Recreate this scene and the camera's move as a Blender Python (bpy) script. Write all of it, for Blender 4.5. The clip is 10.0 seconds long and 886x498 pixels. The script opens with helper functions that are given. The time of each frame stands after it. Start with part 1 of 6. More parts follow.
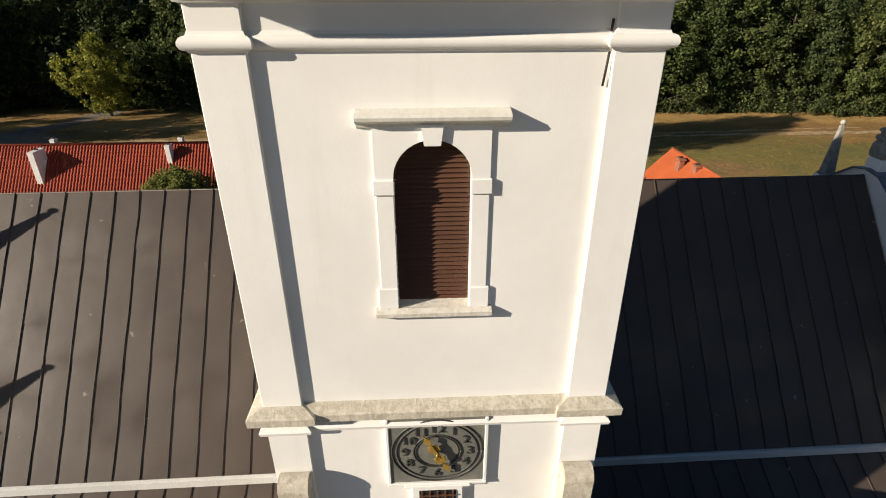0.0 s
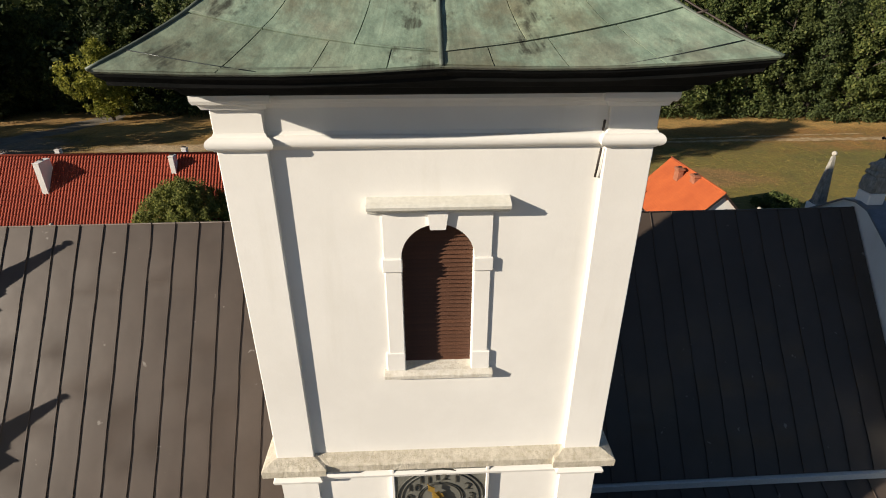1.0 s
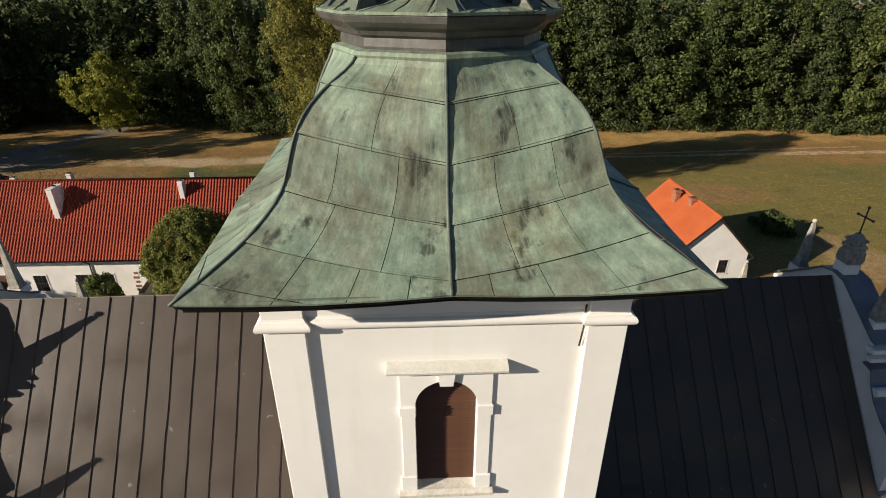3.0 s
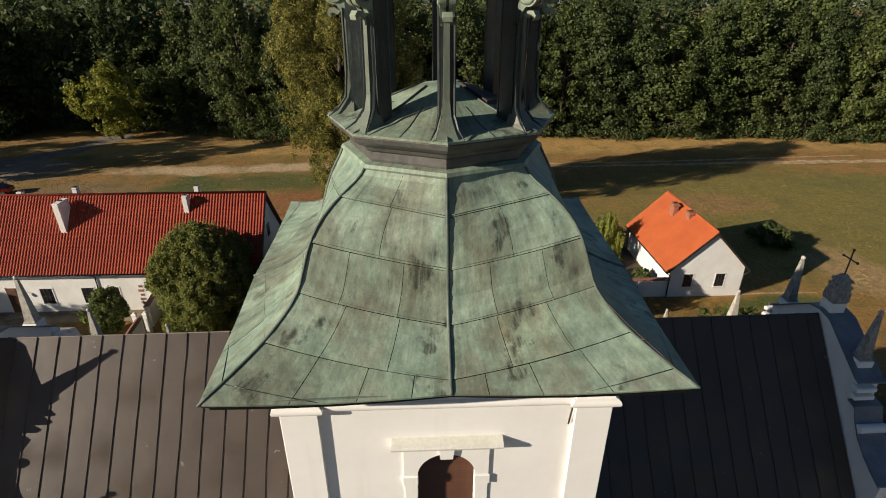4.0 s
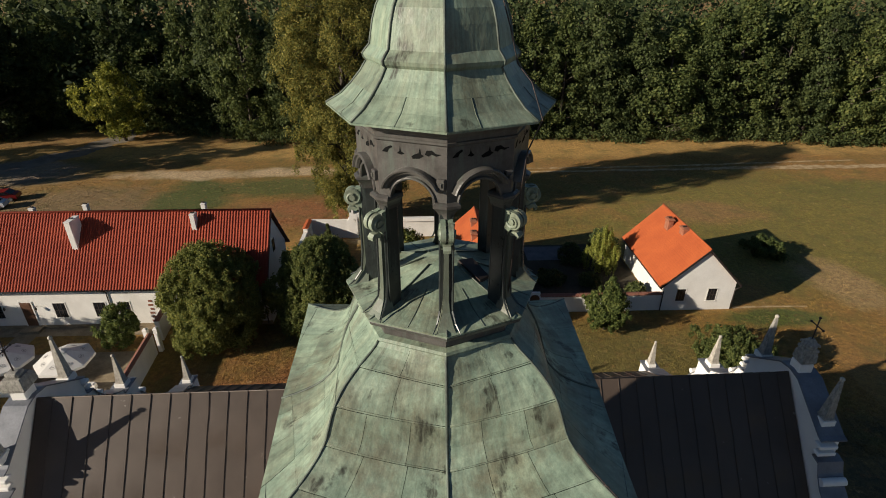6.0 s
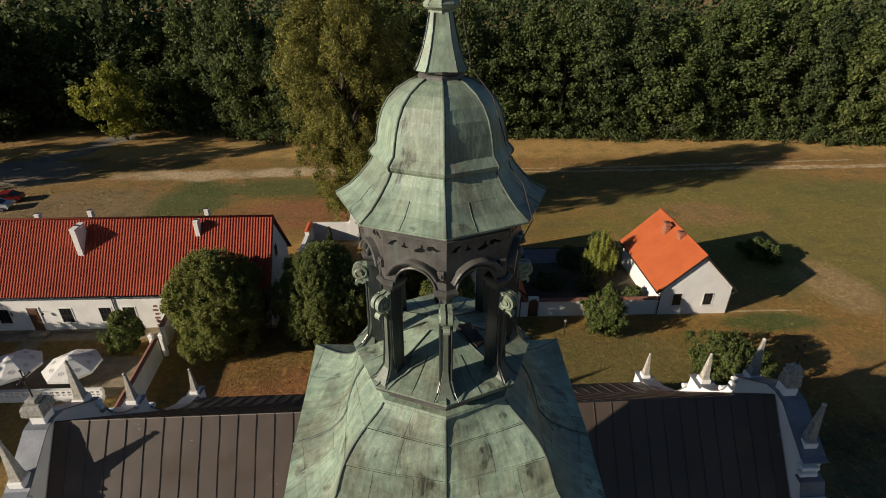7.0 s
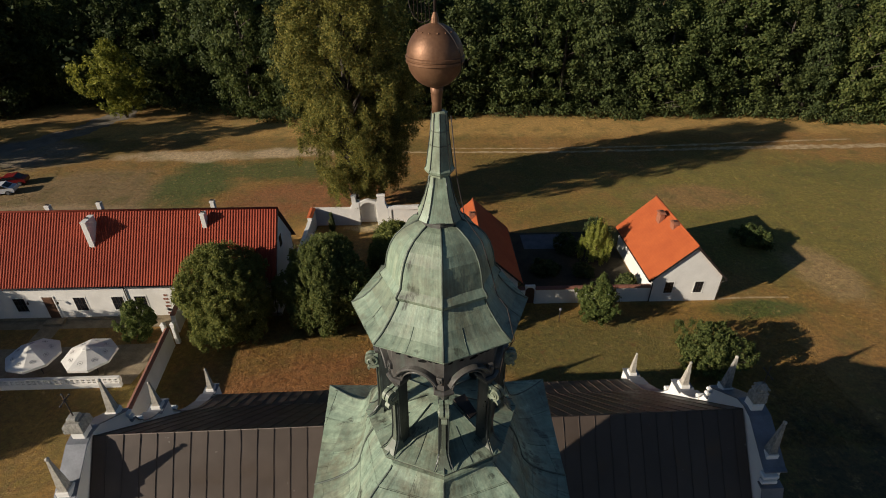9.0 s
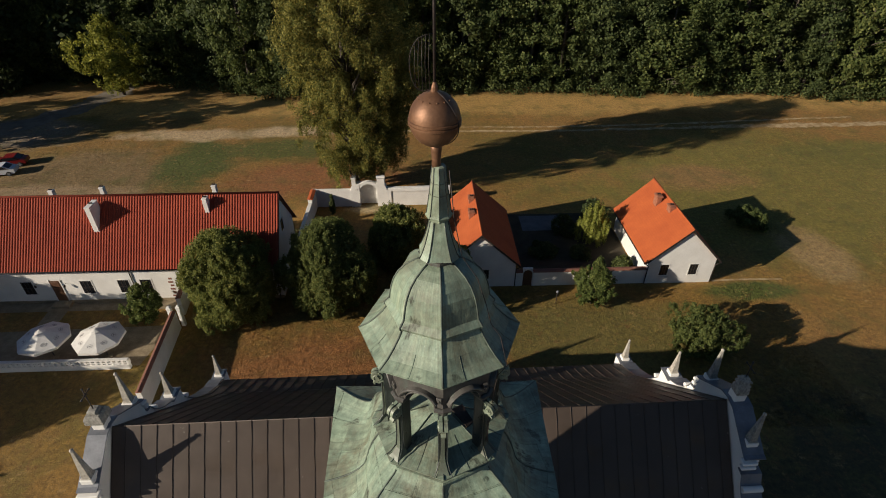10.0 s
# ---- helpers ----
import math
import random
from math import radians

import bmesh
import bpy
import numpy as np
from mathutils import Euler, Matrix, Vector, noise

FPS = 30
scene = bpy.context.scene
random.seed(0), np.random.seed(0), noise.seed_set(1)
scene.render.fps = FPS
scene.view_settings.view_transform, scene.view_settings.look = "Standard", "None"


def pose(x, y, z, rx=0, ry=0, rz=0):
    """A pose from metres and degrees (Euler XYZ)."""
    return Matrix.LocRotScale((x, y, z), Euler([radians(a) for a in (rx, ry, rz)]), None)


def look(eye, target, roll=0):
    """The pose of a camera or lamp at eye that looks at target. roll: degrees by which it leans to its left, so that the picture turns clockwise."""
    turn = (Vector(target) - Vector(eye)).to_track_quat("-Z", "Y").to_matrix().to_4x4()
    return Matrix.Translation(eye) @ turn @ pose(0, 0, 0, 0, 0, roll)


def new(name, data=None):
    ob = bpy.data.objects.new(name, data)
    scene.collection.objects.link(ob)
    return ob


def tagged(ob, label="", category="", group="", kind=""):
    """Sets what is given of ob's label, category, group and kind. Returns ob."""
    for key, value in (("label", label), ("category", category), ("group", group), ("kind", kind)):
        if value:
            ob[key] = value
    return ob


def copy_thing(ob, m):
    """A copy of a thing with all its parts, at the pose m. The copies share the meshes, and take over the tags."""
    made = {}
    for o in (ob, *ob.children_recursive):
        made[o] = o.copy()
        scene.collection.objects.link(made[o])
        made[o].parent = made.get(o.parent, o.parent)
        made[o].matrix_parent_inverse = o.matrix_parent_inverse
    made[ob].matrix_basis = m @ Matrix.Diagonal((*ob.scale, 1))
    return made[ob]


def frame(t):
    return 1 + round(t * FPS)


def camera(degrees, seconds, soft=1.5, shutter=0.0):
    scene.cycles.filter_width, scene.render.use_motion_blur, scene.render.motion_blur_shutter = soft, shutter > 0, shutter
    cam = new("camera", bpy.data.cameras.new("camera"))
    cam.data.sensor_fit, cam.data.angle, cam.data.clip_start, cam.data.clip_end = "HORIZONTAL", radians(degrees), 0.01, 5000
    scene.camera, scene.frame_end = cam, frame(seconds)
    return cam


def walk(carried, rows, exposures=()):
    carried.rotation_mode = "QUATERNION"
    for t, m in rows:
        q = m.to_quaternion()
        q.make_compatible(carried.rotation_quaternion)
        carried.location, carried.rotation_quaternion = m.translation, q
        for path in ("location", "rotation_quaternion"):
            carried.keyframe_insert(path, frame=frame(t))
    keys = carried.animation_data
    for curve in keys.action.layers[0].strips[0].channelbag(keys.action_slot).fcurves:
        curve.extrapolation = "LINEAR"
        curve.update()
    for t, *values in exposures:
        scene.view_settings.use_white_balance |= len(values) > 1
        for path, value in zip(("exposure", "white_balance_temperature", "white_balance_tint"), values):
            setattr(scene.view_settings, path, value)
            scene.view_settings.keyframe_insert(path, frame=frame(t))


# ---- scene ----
cam = camera(80.2, 10.0, soft=1.0)
PATH = [
    (0, (0.037, 0.133, 21.282), (0.119, 1.921, 20.39), -0.1),
    (0.5, (0.018, 0.128, 21.734), (0.099, 1.916, 20.842), -0.1),
    (1, (-0.01, 0.114, 22.21), (0.071, 1.902, 21.318), -0.0),
    (1.5, (-0.038, 0.109, 22.71), (0.041, 1.898, 21.819), -0.0),
    (2, (-0.064, 0.109, 23.25), (0.013, 1.898, 22.359), -0.1),
    (2.5, (-0.089, 0.107, 23.797), (-0.012, 1.897, 22.908), -0.0),
    (3, (-0.101, 0.064, 24.421), (-0.024, 1.853, 23.53), 0.0),
    (4.5, (-0.104, 0.042, 26.421), (-0.03, 1.832, 25.533), 0.1),
    (5, (-0.106, 0.0, 27.157), (-0.032, 1.783, 26.254), 0.1),
    (5.5, (-0.106, 0.0, 27.835), (-0.033, 1.777, 26.919), 0.2),
    (6, (-0.111, -0.015, 28.571), (-0.038, 1.754, 27.642), 0.2),
    (7.5, (-0.116, -0.054, 30.712), (-0.044, 1.692, 29.74), 0.2),
    (8, (-0.12, -0.081, 31.421), (-0.049, 1.653, 30.427), 0.3),
    (8.5, (-0.11, -0.113, 32.1), (-0.039, 1.602, 31.075), 0.2),
    (9, (-0.097, -0.158, 32.801), (-0.027, 1.531, 31.732), 0.2),
    (9.5, (-0.085, -0.199, 33.479), (-0.015, 1.461, 32.366), 0.2),
    (10, (-0.098, -0.221, 34.146), (-0.028, 1.409, 32.99), 0.2),
]
EXPOSURES = [(0.0, 0.68), (2.5, 0.65), (4.5, 0.54), (6.0, 0.47), (7.5, 0.41), (10.0, 0.32)]
walk(cam, [(t, look(eye, target, roll)) for t, eye, target, roll in PATH], EXPOSURES)


# ---------------------------------------------------------------- light
SUN_EL, SUN_AZ = 19.5, 22.2          # the light travels towards +x and a little towards +y
sun = new("sun", bpy.data.lights.new("sun", "SUN"))
sun.data.energy, sun.data.angle, sun.data.color = 5.0, radians(0.55), (1.0, 0.885, 0.73)
sx, sy = math.cos(radians(SUN_AZ)), math.sin(radians(SUN_AZ))
sun.matrix_world = look((0, 0, 60), (sx * 10, sy * 10, 60 - 10 * math.tan(radians(SUN_EL))))
world = bpy.data.worlds.new("sky")
scene.world = world
world.use_nodes = True
wn = world.node_tree.nodes
sky = wn.new("ShaderNodeTexSky")
sky.sky_type, sky.sun_disc = "NISHITA", False
sky.sun_elevation, sky.sun_rotation = radians(SUN_EL), radians(270 - SUN_AZ)
sky.altitude, sky.dust_density, sky.ozone_density = 200, 0.3, 4.0
world.node_tree.links.new(sky.outputs[0], wn["Background"].inputs[0])
wn["Background"].inputs[1].default_value = 0.040


# ---------------------------------------------------------------- materials
class Nodes:
    def __init__(self, name, rough=0.7, metal=0.0):
        self.mat = bpy.data.materials.new(name)
        self.mat.use_nodes = True
        self.t = self.mat.node_tree
        self.b = self.t.nodes["Principled BSDF"]
        self.b.inputs["Roughness"].default_value = rough
        self.b.inputs["Metallic"].default_value = metal
        self.co = self.t.nodes.new("ShaderNodeTexCoord").outputs["Object"]

    def link(self, a, b):
        self.t.links.new(a, b)

    def mapped(self, scale):
        m = self.t.nodes.new("ShaderNodeMapping")
        m.inputs["Scale"].default_value = scale
        self.link(self.co, m.inputs[0])
        return m.outputs[0]

    def world_co(self):
        self.co = self.t.nodes.new("ShaderNodeNewGeometry").outputs["Position"]
        return self

    def noise(self, scale, detail=4.0, rough=0.55, stretch=(1, 1, 1)):
        n = self.t.nodes.new("ShaderNodeTexNoise")
        n.inputs["Scale"].default_value, n.inputs["Detail"].default_value = scale, detail
        n.inputs["Roughness"].default_value = rough
        self.link(self.mapped(stretch), n.inputs["Vector"])
        return n.outputs[0]

    def ramp(self, fac, stops):
        r = self.t.nodes.new("ShaderNodeValToRGB")
        e = r.color_ramp.elements
        while len(e) < len(stops):
            e.new(0.5)
        for el, (p, c) in zip(e, stops):
            el.position = p
            el.color = (*c, 1) if len(c) == 3 else c
        self.link(fac, r.inputs[0])
        return r.outputs[0]

    def mix(self, fac, a, b, how="MIX"):
        m = self.t.nodes.new("ShaderNodeMix")
        m.data_type, m.blend_type = "RGBA", how
        for v, s in ((fac, m.inputs[0]), (a, m.inputs[6]), (b, m.inputs[7])):
            if isinstance(v, (int, float)):
                s.default_value = v
            elif isinstance(v, tuple):
                s.default_value = (*v, 1)
            else:
                self.link(v, s)
        return m.outputs[2]

    def random(self):
        return self.t.nodes.new("ShaderNodeObjectInfo").outputs["Random"]

    def island(self):
        return self.t.nodes.new("ShaderNodeNewGeometry").outputs["Random Per Island"]

    def color(self, c):
        self.link(c, self.b.inputs["Base Color"])

    def rough(self, fac, lo, hi):
        self.link(self.ramp(fac, [(0.3, (lo,) * 3), (0.7, (hi,) * 3)]), self.b.inputs["Roughness"])

    def bump(self, h, dist, strength=1.0):
        b = self.t.nodes.new("ShaderNodeBump")
        b.inputs["Distance"].default_value, b.inputs["Strength"].default_value = dist, strength
        self.link(h, b.inputs["Height"])
        self.link(b.outputs[0], self.b.inputs["Normal"])


def two_tone(name, a, b, scale=3.0, fine=40.0, rough=0.75, metal=0.0, bump=0.004, wide=(0.35, 0.65), varied=0.0, stretch=(1, 1, 1)):
    """A surface with broad patches of two colours, a fine grain and a little relief."""
    n = Nodes(name, rough, metal)
    c = n.ramp(n.noise(scale, 5, 0.6, stretch), [(wide[0], a), (wide[1], b)])
    g = n.noise(fine, 3)
    c = n.mix(0.35, c, n.ramp(g, [(0.3, (0.55,) * 3), (0.7, (1.0,) * 3)]), "MULTIPLY")
    if varied:
        c = n.mix(varied, c, n.ramp(n.random(), [(0.0, (0.45,) * 3), (1.0, (1.0,) * 3)]), "MULTIPLY")
    n.color(c)
    n.bump(g, bump)
    return n.mat


def plaster():
    n = Nodes("white_plaster", 0.85)
    c = n.ramp(n.noise(0.7, 6, 0.65), [(0.35, (0.735, 0.715, 0.675)), (0.65, (0.80, 0.782, 0.742))])
    streak = n.noise(3.0, 4, 0.6, (1, 1, 0.12))
    c = n.mix(n.ramp(streak, [(0.58, (0,) * 3), (0.8, (0.35,) * 3)]), c, (0.60, 0.57, 0.50))
    n.color(c)
    n.bump(n.noise(30, 4), 0.003, 0.35)
    return n.mat


def stone(name, light, dark, moss=(0.30, 0.28, 0.20)):
    n = Nodes(name, 0.9)
    c = n.ramp(n.noise(5, 6, 0.7), [(0.35, dark), (0.62, light)])
    c = n.mix(n.ramp(n.noise(14, 5, 0.7, (1, 1, 0.35)), [(0.45, (0,) * 3), (0.65, (0.75,) * 3)]), c, moss)
    n.color(c)
    n.bump(n.noise(22, 5, 0.7), 0.015)
    return n.mat


STAINS = [((-0.17, -1.65, 22.89), (0.26, 0.6, 0.30)), ((1.56, -1.68, 22.66), (0.22, 0.6, 0.30)), ((1.14, -1.71, 22.57), (0.22, 0.6, 0.24)), ((-0.71, -1.72, 22.53), (0.12, 0.6, 0.22)), ((0.37, -1.32, 23.54), (0.55, 0.6, 0.16)), ((-0.74, -1.55, 23.1), (0.10, 0.6, 0.45))]


def copper_patina(name="green_copper", deep=0.0):
    n = Nodes(name, 0.6, 0.0)
    n.b.inputs["Specular IOR Level"].default_value = 0.45
    flat = n.co
    sep = n.t.nodes.new("ShaderNodeSeparateXYZ")
    n.link(flat, sep.inputs[0])
    ang = n.t.nodes.new("ShaderNodeMath")
    ang.operation = "ARCTAN2"
    n.link(sep.outputs[0], ang.inputs[0])
    back = n.t.nodes.new("ShaderNodeMath")
    back.operation = "MULTIPLY"
    back.inputs[1].default_value = -1.0
    n.link(sep.outputs[1], back.inputs[0])
    n.link(back.outputs[0], ang.inputs[1])
    round_ = n.t.nodes.new("ShaderNodeCombineXYZ")
    n.link(ang.outputs[0], round_.inputs[0])
    n.link(sep.outputs[2], round_.inputs[2])
    c = n.ramp(n.noise(1.5, 6, 0.68), [(0.32, (0.150, 0.190, 0.150)), (0.5, (0.215, 0.282, 0.226)), (0.68, (0.300, 0.370, 0.295))])
    n.co = round_.outputs[0]          # runs of rain follow the fall of the roof
    streak = n.noise(9.0, 5, 0.65, (1, 1, 0.07))
    c = n.mix(n.ramp(streak, [(0.45, (0,) * 3), (0.70, (0.45,) * 3)]), c, (0.345, 0.365, 0.280))
    n.co = flat
    bloom = n.noise(1.3, 6, 0.7, (1, 1, 0.6))
    c = n.mix(n.ramp(bloom, [(0.50, (0,) * 3), (0.64, (0.7,) * 3)]), c, (0.200, 0.200, 0.158))
    brown = n.noise(0.9, 6, 0.72, (1, 1, 0.5))
    c = n.mix(n.ramp(brown, [(0.50, (0,) * 3), (0.66, (0.85,) * 3)]), c, (0.145, 0.140, 0.100))
    n.co = round_.outputs[0]
    runs = n.noise(26.0, 4, 0.6, (1, 1, 0.035))
    c = n.mix(0.34, c, n.ramp(runs, [(0.36, (0.50, 0.50, 0.48)), (0.50, (0.95, 0.95, 0.93)), (0.64, (1.30, 1.30, 1.28))]), "MULTIPLY")
    c = n.mix(0.18, c, n.ramp(n.noise(70.0, 3, 0.6, (1, 1, 0.03)), [(0.36, (0.68, 0.68, 0.66)), (0.62, (1.16, 1.16, 1.14))]), "MULTIPLY")
    drip = n.noise(12.0, 5, 0.7, (1, 1, 0.05))
    comb = n.ramp(n.noise(48.0, 4, 0.7, (1, 1, 0.06)), [(0.38, (0.25,) * 3), (0.56, (1,) * 3)])
    n.co = flat
    spots = n.noise(2.1, 5, 0.62, (1, 1, 0.55))      # dark smudges combed downwards by the rain
    smudge = n.mix(1.0, n.ramp(spots, [(0.585, (0,) * 3), (0.65, (0.95,) * 3)]), comb, "MULTIPLY")
    c = n.mix(smudge, c, (0.048, 0.050, 0.038))
    rag = n.noise(9.0, 5, 0.7, (1, 1, 0.5))
    for at, size in STAINS:             # old soot stains below the seams, ragged and combed downwards
        m = n.t.nodes.new("ShaderNodeMapping")
        m.inputs["Scale"].default_value = [1 / v for v in size]
        m.inputs["Location"].default_value = [-a / v for a, v in zip(at, size)]
        n.link(n.co, m.inputs[0])
        far_ = n.t.nodes.new("ShaderNodeVectorMath")
        far_.operation = "LENGTH"
        n.link(m.outputs[0], far_.inputs[0])
        add = n.t.nodes.new("ShaderNodeMath")
        add.operation = "MULTIPLY_ADD"
        n.link(rag, add.inputs[0])
        add.inputs[1].default_value = 1.1
        n.link(far_.outputs["Value"], add.inputs[2])
        stain = n.mix(1.0, n.ramp(add.outputs[0], [(0.55, (0.85,) * 3), (1.0, (0,) * 3)]), comb, "MULTIPLY")
        c = n.mix(stain, c, (0.052, 0.050, 0.038))
    c = n.mix(n.ramp(drip, [(0.62, (0,) * 3), (0.72, (0.55,) * 3)]), c, (0.085, 0.078, 0.055))
    c = n.mix(0.32, c, n.ramp(n.noise(38.0, 5, 0.75), [(0.35, (0.70, 0.71, 0.70)), (0.65, (1.22, 1.21, 1.18))]), "MULTIPLY")
    c = n.mix(0.5, c, n.ramp(n.noise(5.5, 7, 0.74, (1, 1, 0.55)), [(0.36, (0.62, 0.64, 0.62)), (0.5, (1.0, 1.0, 0.98)), (0.64, (1.38, 1.36, 1.30))]), "MULTIPLY")
    c = n.mix(0.6, c, n.ramp(n.random(), [(0.0, (0.62, 0.59, 0.50)), (0.35, (0.85, 0.90, 0.83)), (0.7, (0.95, 1.0, 0.95)), (1.0, (1.03, 1.02, 0.88))]), "MULTIPLY")
    if deep:
        c = n.mix(deep, c, (0.038, 0.035, 0.028))
    n.color(c)
    n.rough(n.noise(6.0, 5, 0.7), 0.40, 0.62)
    n.bump(n.noise(3.2, 5, 0.62, (1, 1, 0.6)), 0.035, 0.5)
    return n.mat


def tarnished(name, dark, light, green, rough):
    """Weathered dark sheet copper: satin metal, dulled in patches, a green bloom in the runs."""
    n = Nodes(name, rough, 0.12)
    c = n.ramp(n.noise(2.6, 6, 0.7), [(0.34, dark), (0.66, light)])
    c = n.mix(n.ramp(n.noise(9.0, 5, 0.7, (1, 1, 0.12)), [(0.52, (0,) * 3), (0.70, (0.6,) * 3)]), c, green)
    c = n.mix(0.4, c, n.ramp(n.noise(45.0, 3, 0.7), [(0.3, (0.6,) * 3), (0.7, (1.15,) * 3)]), "MULTIPLY")
    n.color(c)
    n.rough(n.noise(5.0, 5, 0.7), rough - 0.10, rough + 0.12)
    n.bump(n.noise(8.0, 4, 0.6), 0.004, 0.3)
    return n.mat


def sheet_metal():
    n = Nodes("brown_sheet_metal", 0.6, 0.0).world_co()
    n.b.inputs["Specular IOR Level"].default_value = 0.34
    c = n.ramp(n.noise(0.8, 5, 0.6), [(0.3, (0.060, 0.045, 0.035)), (0.7, (0.082, 0.062, 0.049))])
    c = n.mix(0.35, c, n.ramp(n.random(), [(0.0, (0.72, 0.70, 0.72)), (1.0, (1, 1, 1))]), "MULTIPLY")
    spots = n.noise(4.0, 3, 0.5)
    c = n.mix(n.ramp(spots, [(0.72, (0,) * 3), (0.76, (0.5,) * 3)]), c, (0.3, 0.28, 0.25))
    n.color(c)
    n.rough(n.noise(2.0, 5), 0.44, 0.58)
    n.bump(n.noise(1.4, 3), 0.02, 0.4)
    return n.mat


def red_tiles():
    n = Nodes("red_clay_tiles", 0.9)
    c = n.ramp(n.noise(0.5, 5, 0.6), [(0.3, (0.260, 0.038, 0.015)), (0.7, (0.340, 0.056, 0.022))])
    c = n.mix(0.5, c, n.ramp(n.noise(7.0, 3, 0.8), [(0.3, (0.55, 0.5, 0.5)), (0.7, (1, 1, 1))]), "MULTIPLY")
    n.color(c)
    n.bump(n.noise(25, 3), 0.006)
    return n.mat


def orange_tiles():
    n = Nodes("orange_clay_tiles", 0.9)
    c = n.ramp(n.noise(0.6, 5, 0.6), [(0.3, (0.36, 0.072, 0.016)), (0.7, (0.44, 0.098, 0.023))])
    br = n.t.nodes.new("ShaderNodeTexBrick")
    br.inputs["Scale"].default_value = 1.0
    br.inputs["Brick Width"].default_value, br.inputs["Row Height"].default_value = 0.22, 0.17
    br.inputs["Mortar Size"].default_value = 0.012
    for i, v in ((1, (1, 1, 1, 1)), (2, (0.82, 0.80, 0.78, 1)), (3, (0.62, 0.60, 0.58, 1))):
        br.inputs[i].default_value = v
    sep = n.t.nodes.new("ShaderNodeSeparateXYZ")
    n.link(n.co, sep.inputs[0])
    com = n.t.nodes.new("ShaderNodeCombineXYZ")
    n.link(sep.outputs[1], com.inputs[0])
    n.link(sep.outputs[2], com.inputs[1])
    n.link(com.outputs[0], br.inputs[0])
    c = n.mix(0.35, c, br.outputs[0], "MULTIPLY")
    n.color(c)
    n.bump(br.outputs[1], -0.008)
    return n.mat


def grass_ground():
    n = Nodes("dry_grass", 0.95).world_co()
    warp = n.noise(0.12, 5, 0.65)

    def zone(x, y, rx, ry):
        """An uneven patch of the meadow."""
        m = n.t.nodes.new("ShaderNodeMapping")
        m.inputs["Scale"].default_value = (1 / rx, 1 / ry, 0)
        m.inputs["Location"].default_value = (-x / rx, -y / ry, 0)
        n.link(n.co, m.inputs[0])
        d = n.t.nodes.new("ShaderNodeVectorMath")
        d.operation = "LENGTH"
        n.link(m.outputs[0], d.inputs[0])
        a = n.t.nodes.new("ShaderNodeMath")
        a.operation = "MULTIPLY_ADD"
        n.link(warp, a.inputs[0])
        a.inputs[1].default_value = 1.6
        n.link(d.outputs["Value"], a.inputs[2])
        return n.ramp(half(a.outputs[0]), [(0.72, (1,) * 3), (0.98, (0,) * 3)])

    def half(v):
        a = n.t.nodes.new("ShaderNodeMath")
        a.operation = "MULTIPLY"
        n.link(v, a.inputs[0])
        a.inputs[1].default_value = 0.5
        return a.outputs[0]

    warp = n.noise(0.22, 6, 0.7)
    broad, mid, fine, tuft = n.noise(0.05, 5, 0.6), n.noise(0.3, 6, 0.72), n.noise(2.4, 6, 0.78), n.noise(11.0, 4, 0.8)
    c = n.ramp(broad, [(0.36, (0.178, 0.128, 0.024)), (0.50, (0.268, 0.152, 0.036)), (0.64, (0.300, 0.160, 0.045))])
    c = n.mix(zone(20, 93.5, 130, 5.5), c, (0.430, 0.262, 0.078))
    c = n.mix(zone(50, 60, 34, 19), c, (0.205, 0.166, 0.034))
    c = n.mix(zone(66, 71, 13, 5), c, (0.165, 0.145, 0.028))
    c = n.mix(zone(38, 64, 8, 4), c, (0.285, 0.170, 0.060))
    c = n.mix(zone(43.5, 45.5, 3.5, 6), c, (0.34, 0.23, 0.10))
    c = n.mix(zone(-48, 67, 17, 9), c, (0.225, 0.150, 0.066))
    c = n.mix(zone(-15, 65, 13, 6), c, (0.285, 0.120, 0.042))
    c = n.mix(zone(-33.0, 71, 6.2, 9.5), c, (0.084, 0.102, 0.018))
    c = n.mix(zone(-21.5, 75.5, 8.5, 4.6), c, (0.100, 0.108, 0.020))
    c = n.mix(zone(-36, 81.0, 13, 2.4), c, (0.50, 0.37, 0.22))
    c = n.mix(zone(-21, 82.0, 8, 2.3), c, (0.52, 0.39, 0.24))
    c = n.mix(zone(-51, 62.5, 12, 2.4), c, (0.37, 0.26, 0.15))
    c = n.mix(zone(-65, 83, 11, 7), c, (0.23, 0.18, 0.13))
    c = n.mix(zone(-5.6, 56.9, 3.8, 1.2), c, (0.46, 0.36, 0.21))
    c = n.mix(zone(-6, 30, 15, 5.5), c, (0.310, 0.138, 0.044))
    # ground right of the church, its cast shade painted in as dark brown
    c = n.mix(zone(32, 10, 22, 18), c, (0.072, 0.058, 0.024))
    # unseen ground before the church, greyed to bounce fill light onto the walls
    c = n.mix(zone(0, -40, 700, 45), c, (0.170, 0.155, 0.150))
    c = n.mix(zone(0, -135, 900, 90), c, (0.170, 0.155, 0.150))
    c = n.mix(zone(33, 39.5, 5, 1.6), c, (0.090, 0.110, 0.020))
    c = n.mix(zone(15, 34, 11, 5), c, (0.172, 0.136, 0.036))
    c = n.mix(n.ramp(mid, [(0.50, (0,) * 3), (0.64, (0.55,) * 3)]), c, (0.105, 0.105, 0.024))
    c = n.mix(n.ramp(n.noise(0.7, 7, 0.8), [(0.57, (0,) * 3), (0.68, (0.75,) * 3)]), c, (0.42, 0.27, 0.11))
    c = n.mix(n.ramp(n.noise(1.1, 6, 0.75), [(0.55, (0,) * 3), (0.66, (0.6,) * 3)]), c, (0.23, 0.105, 0.036))
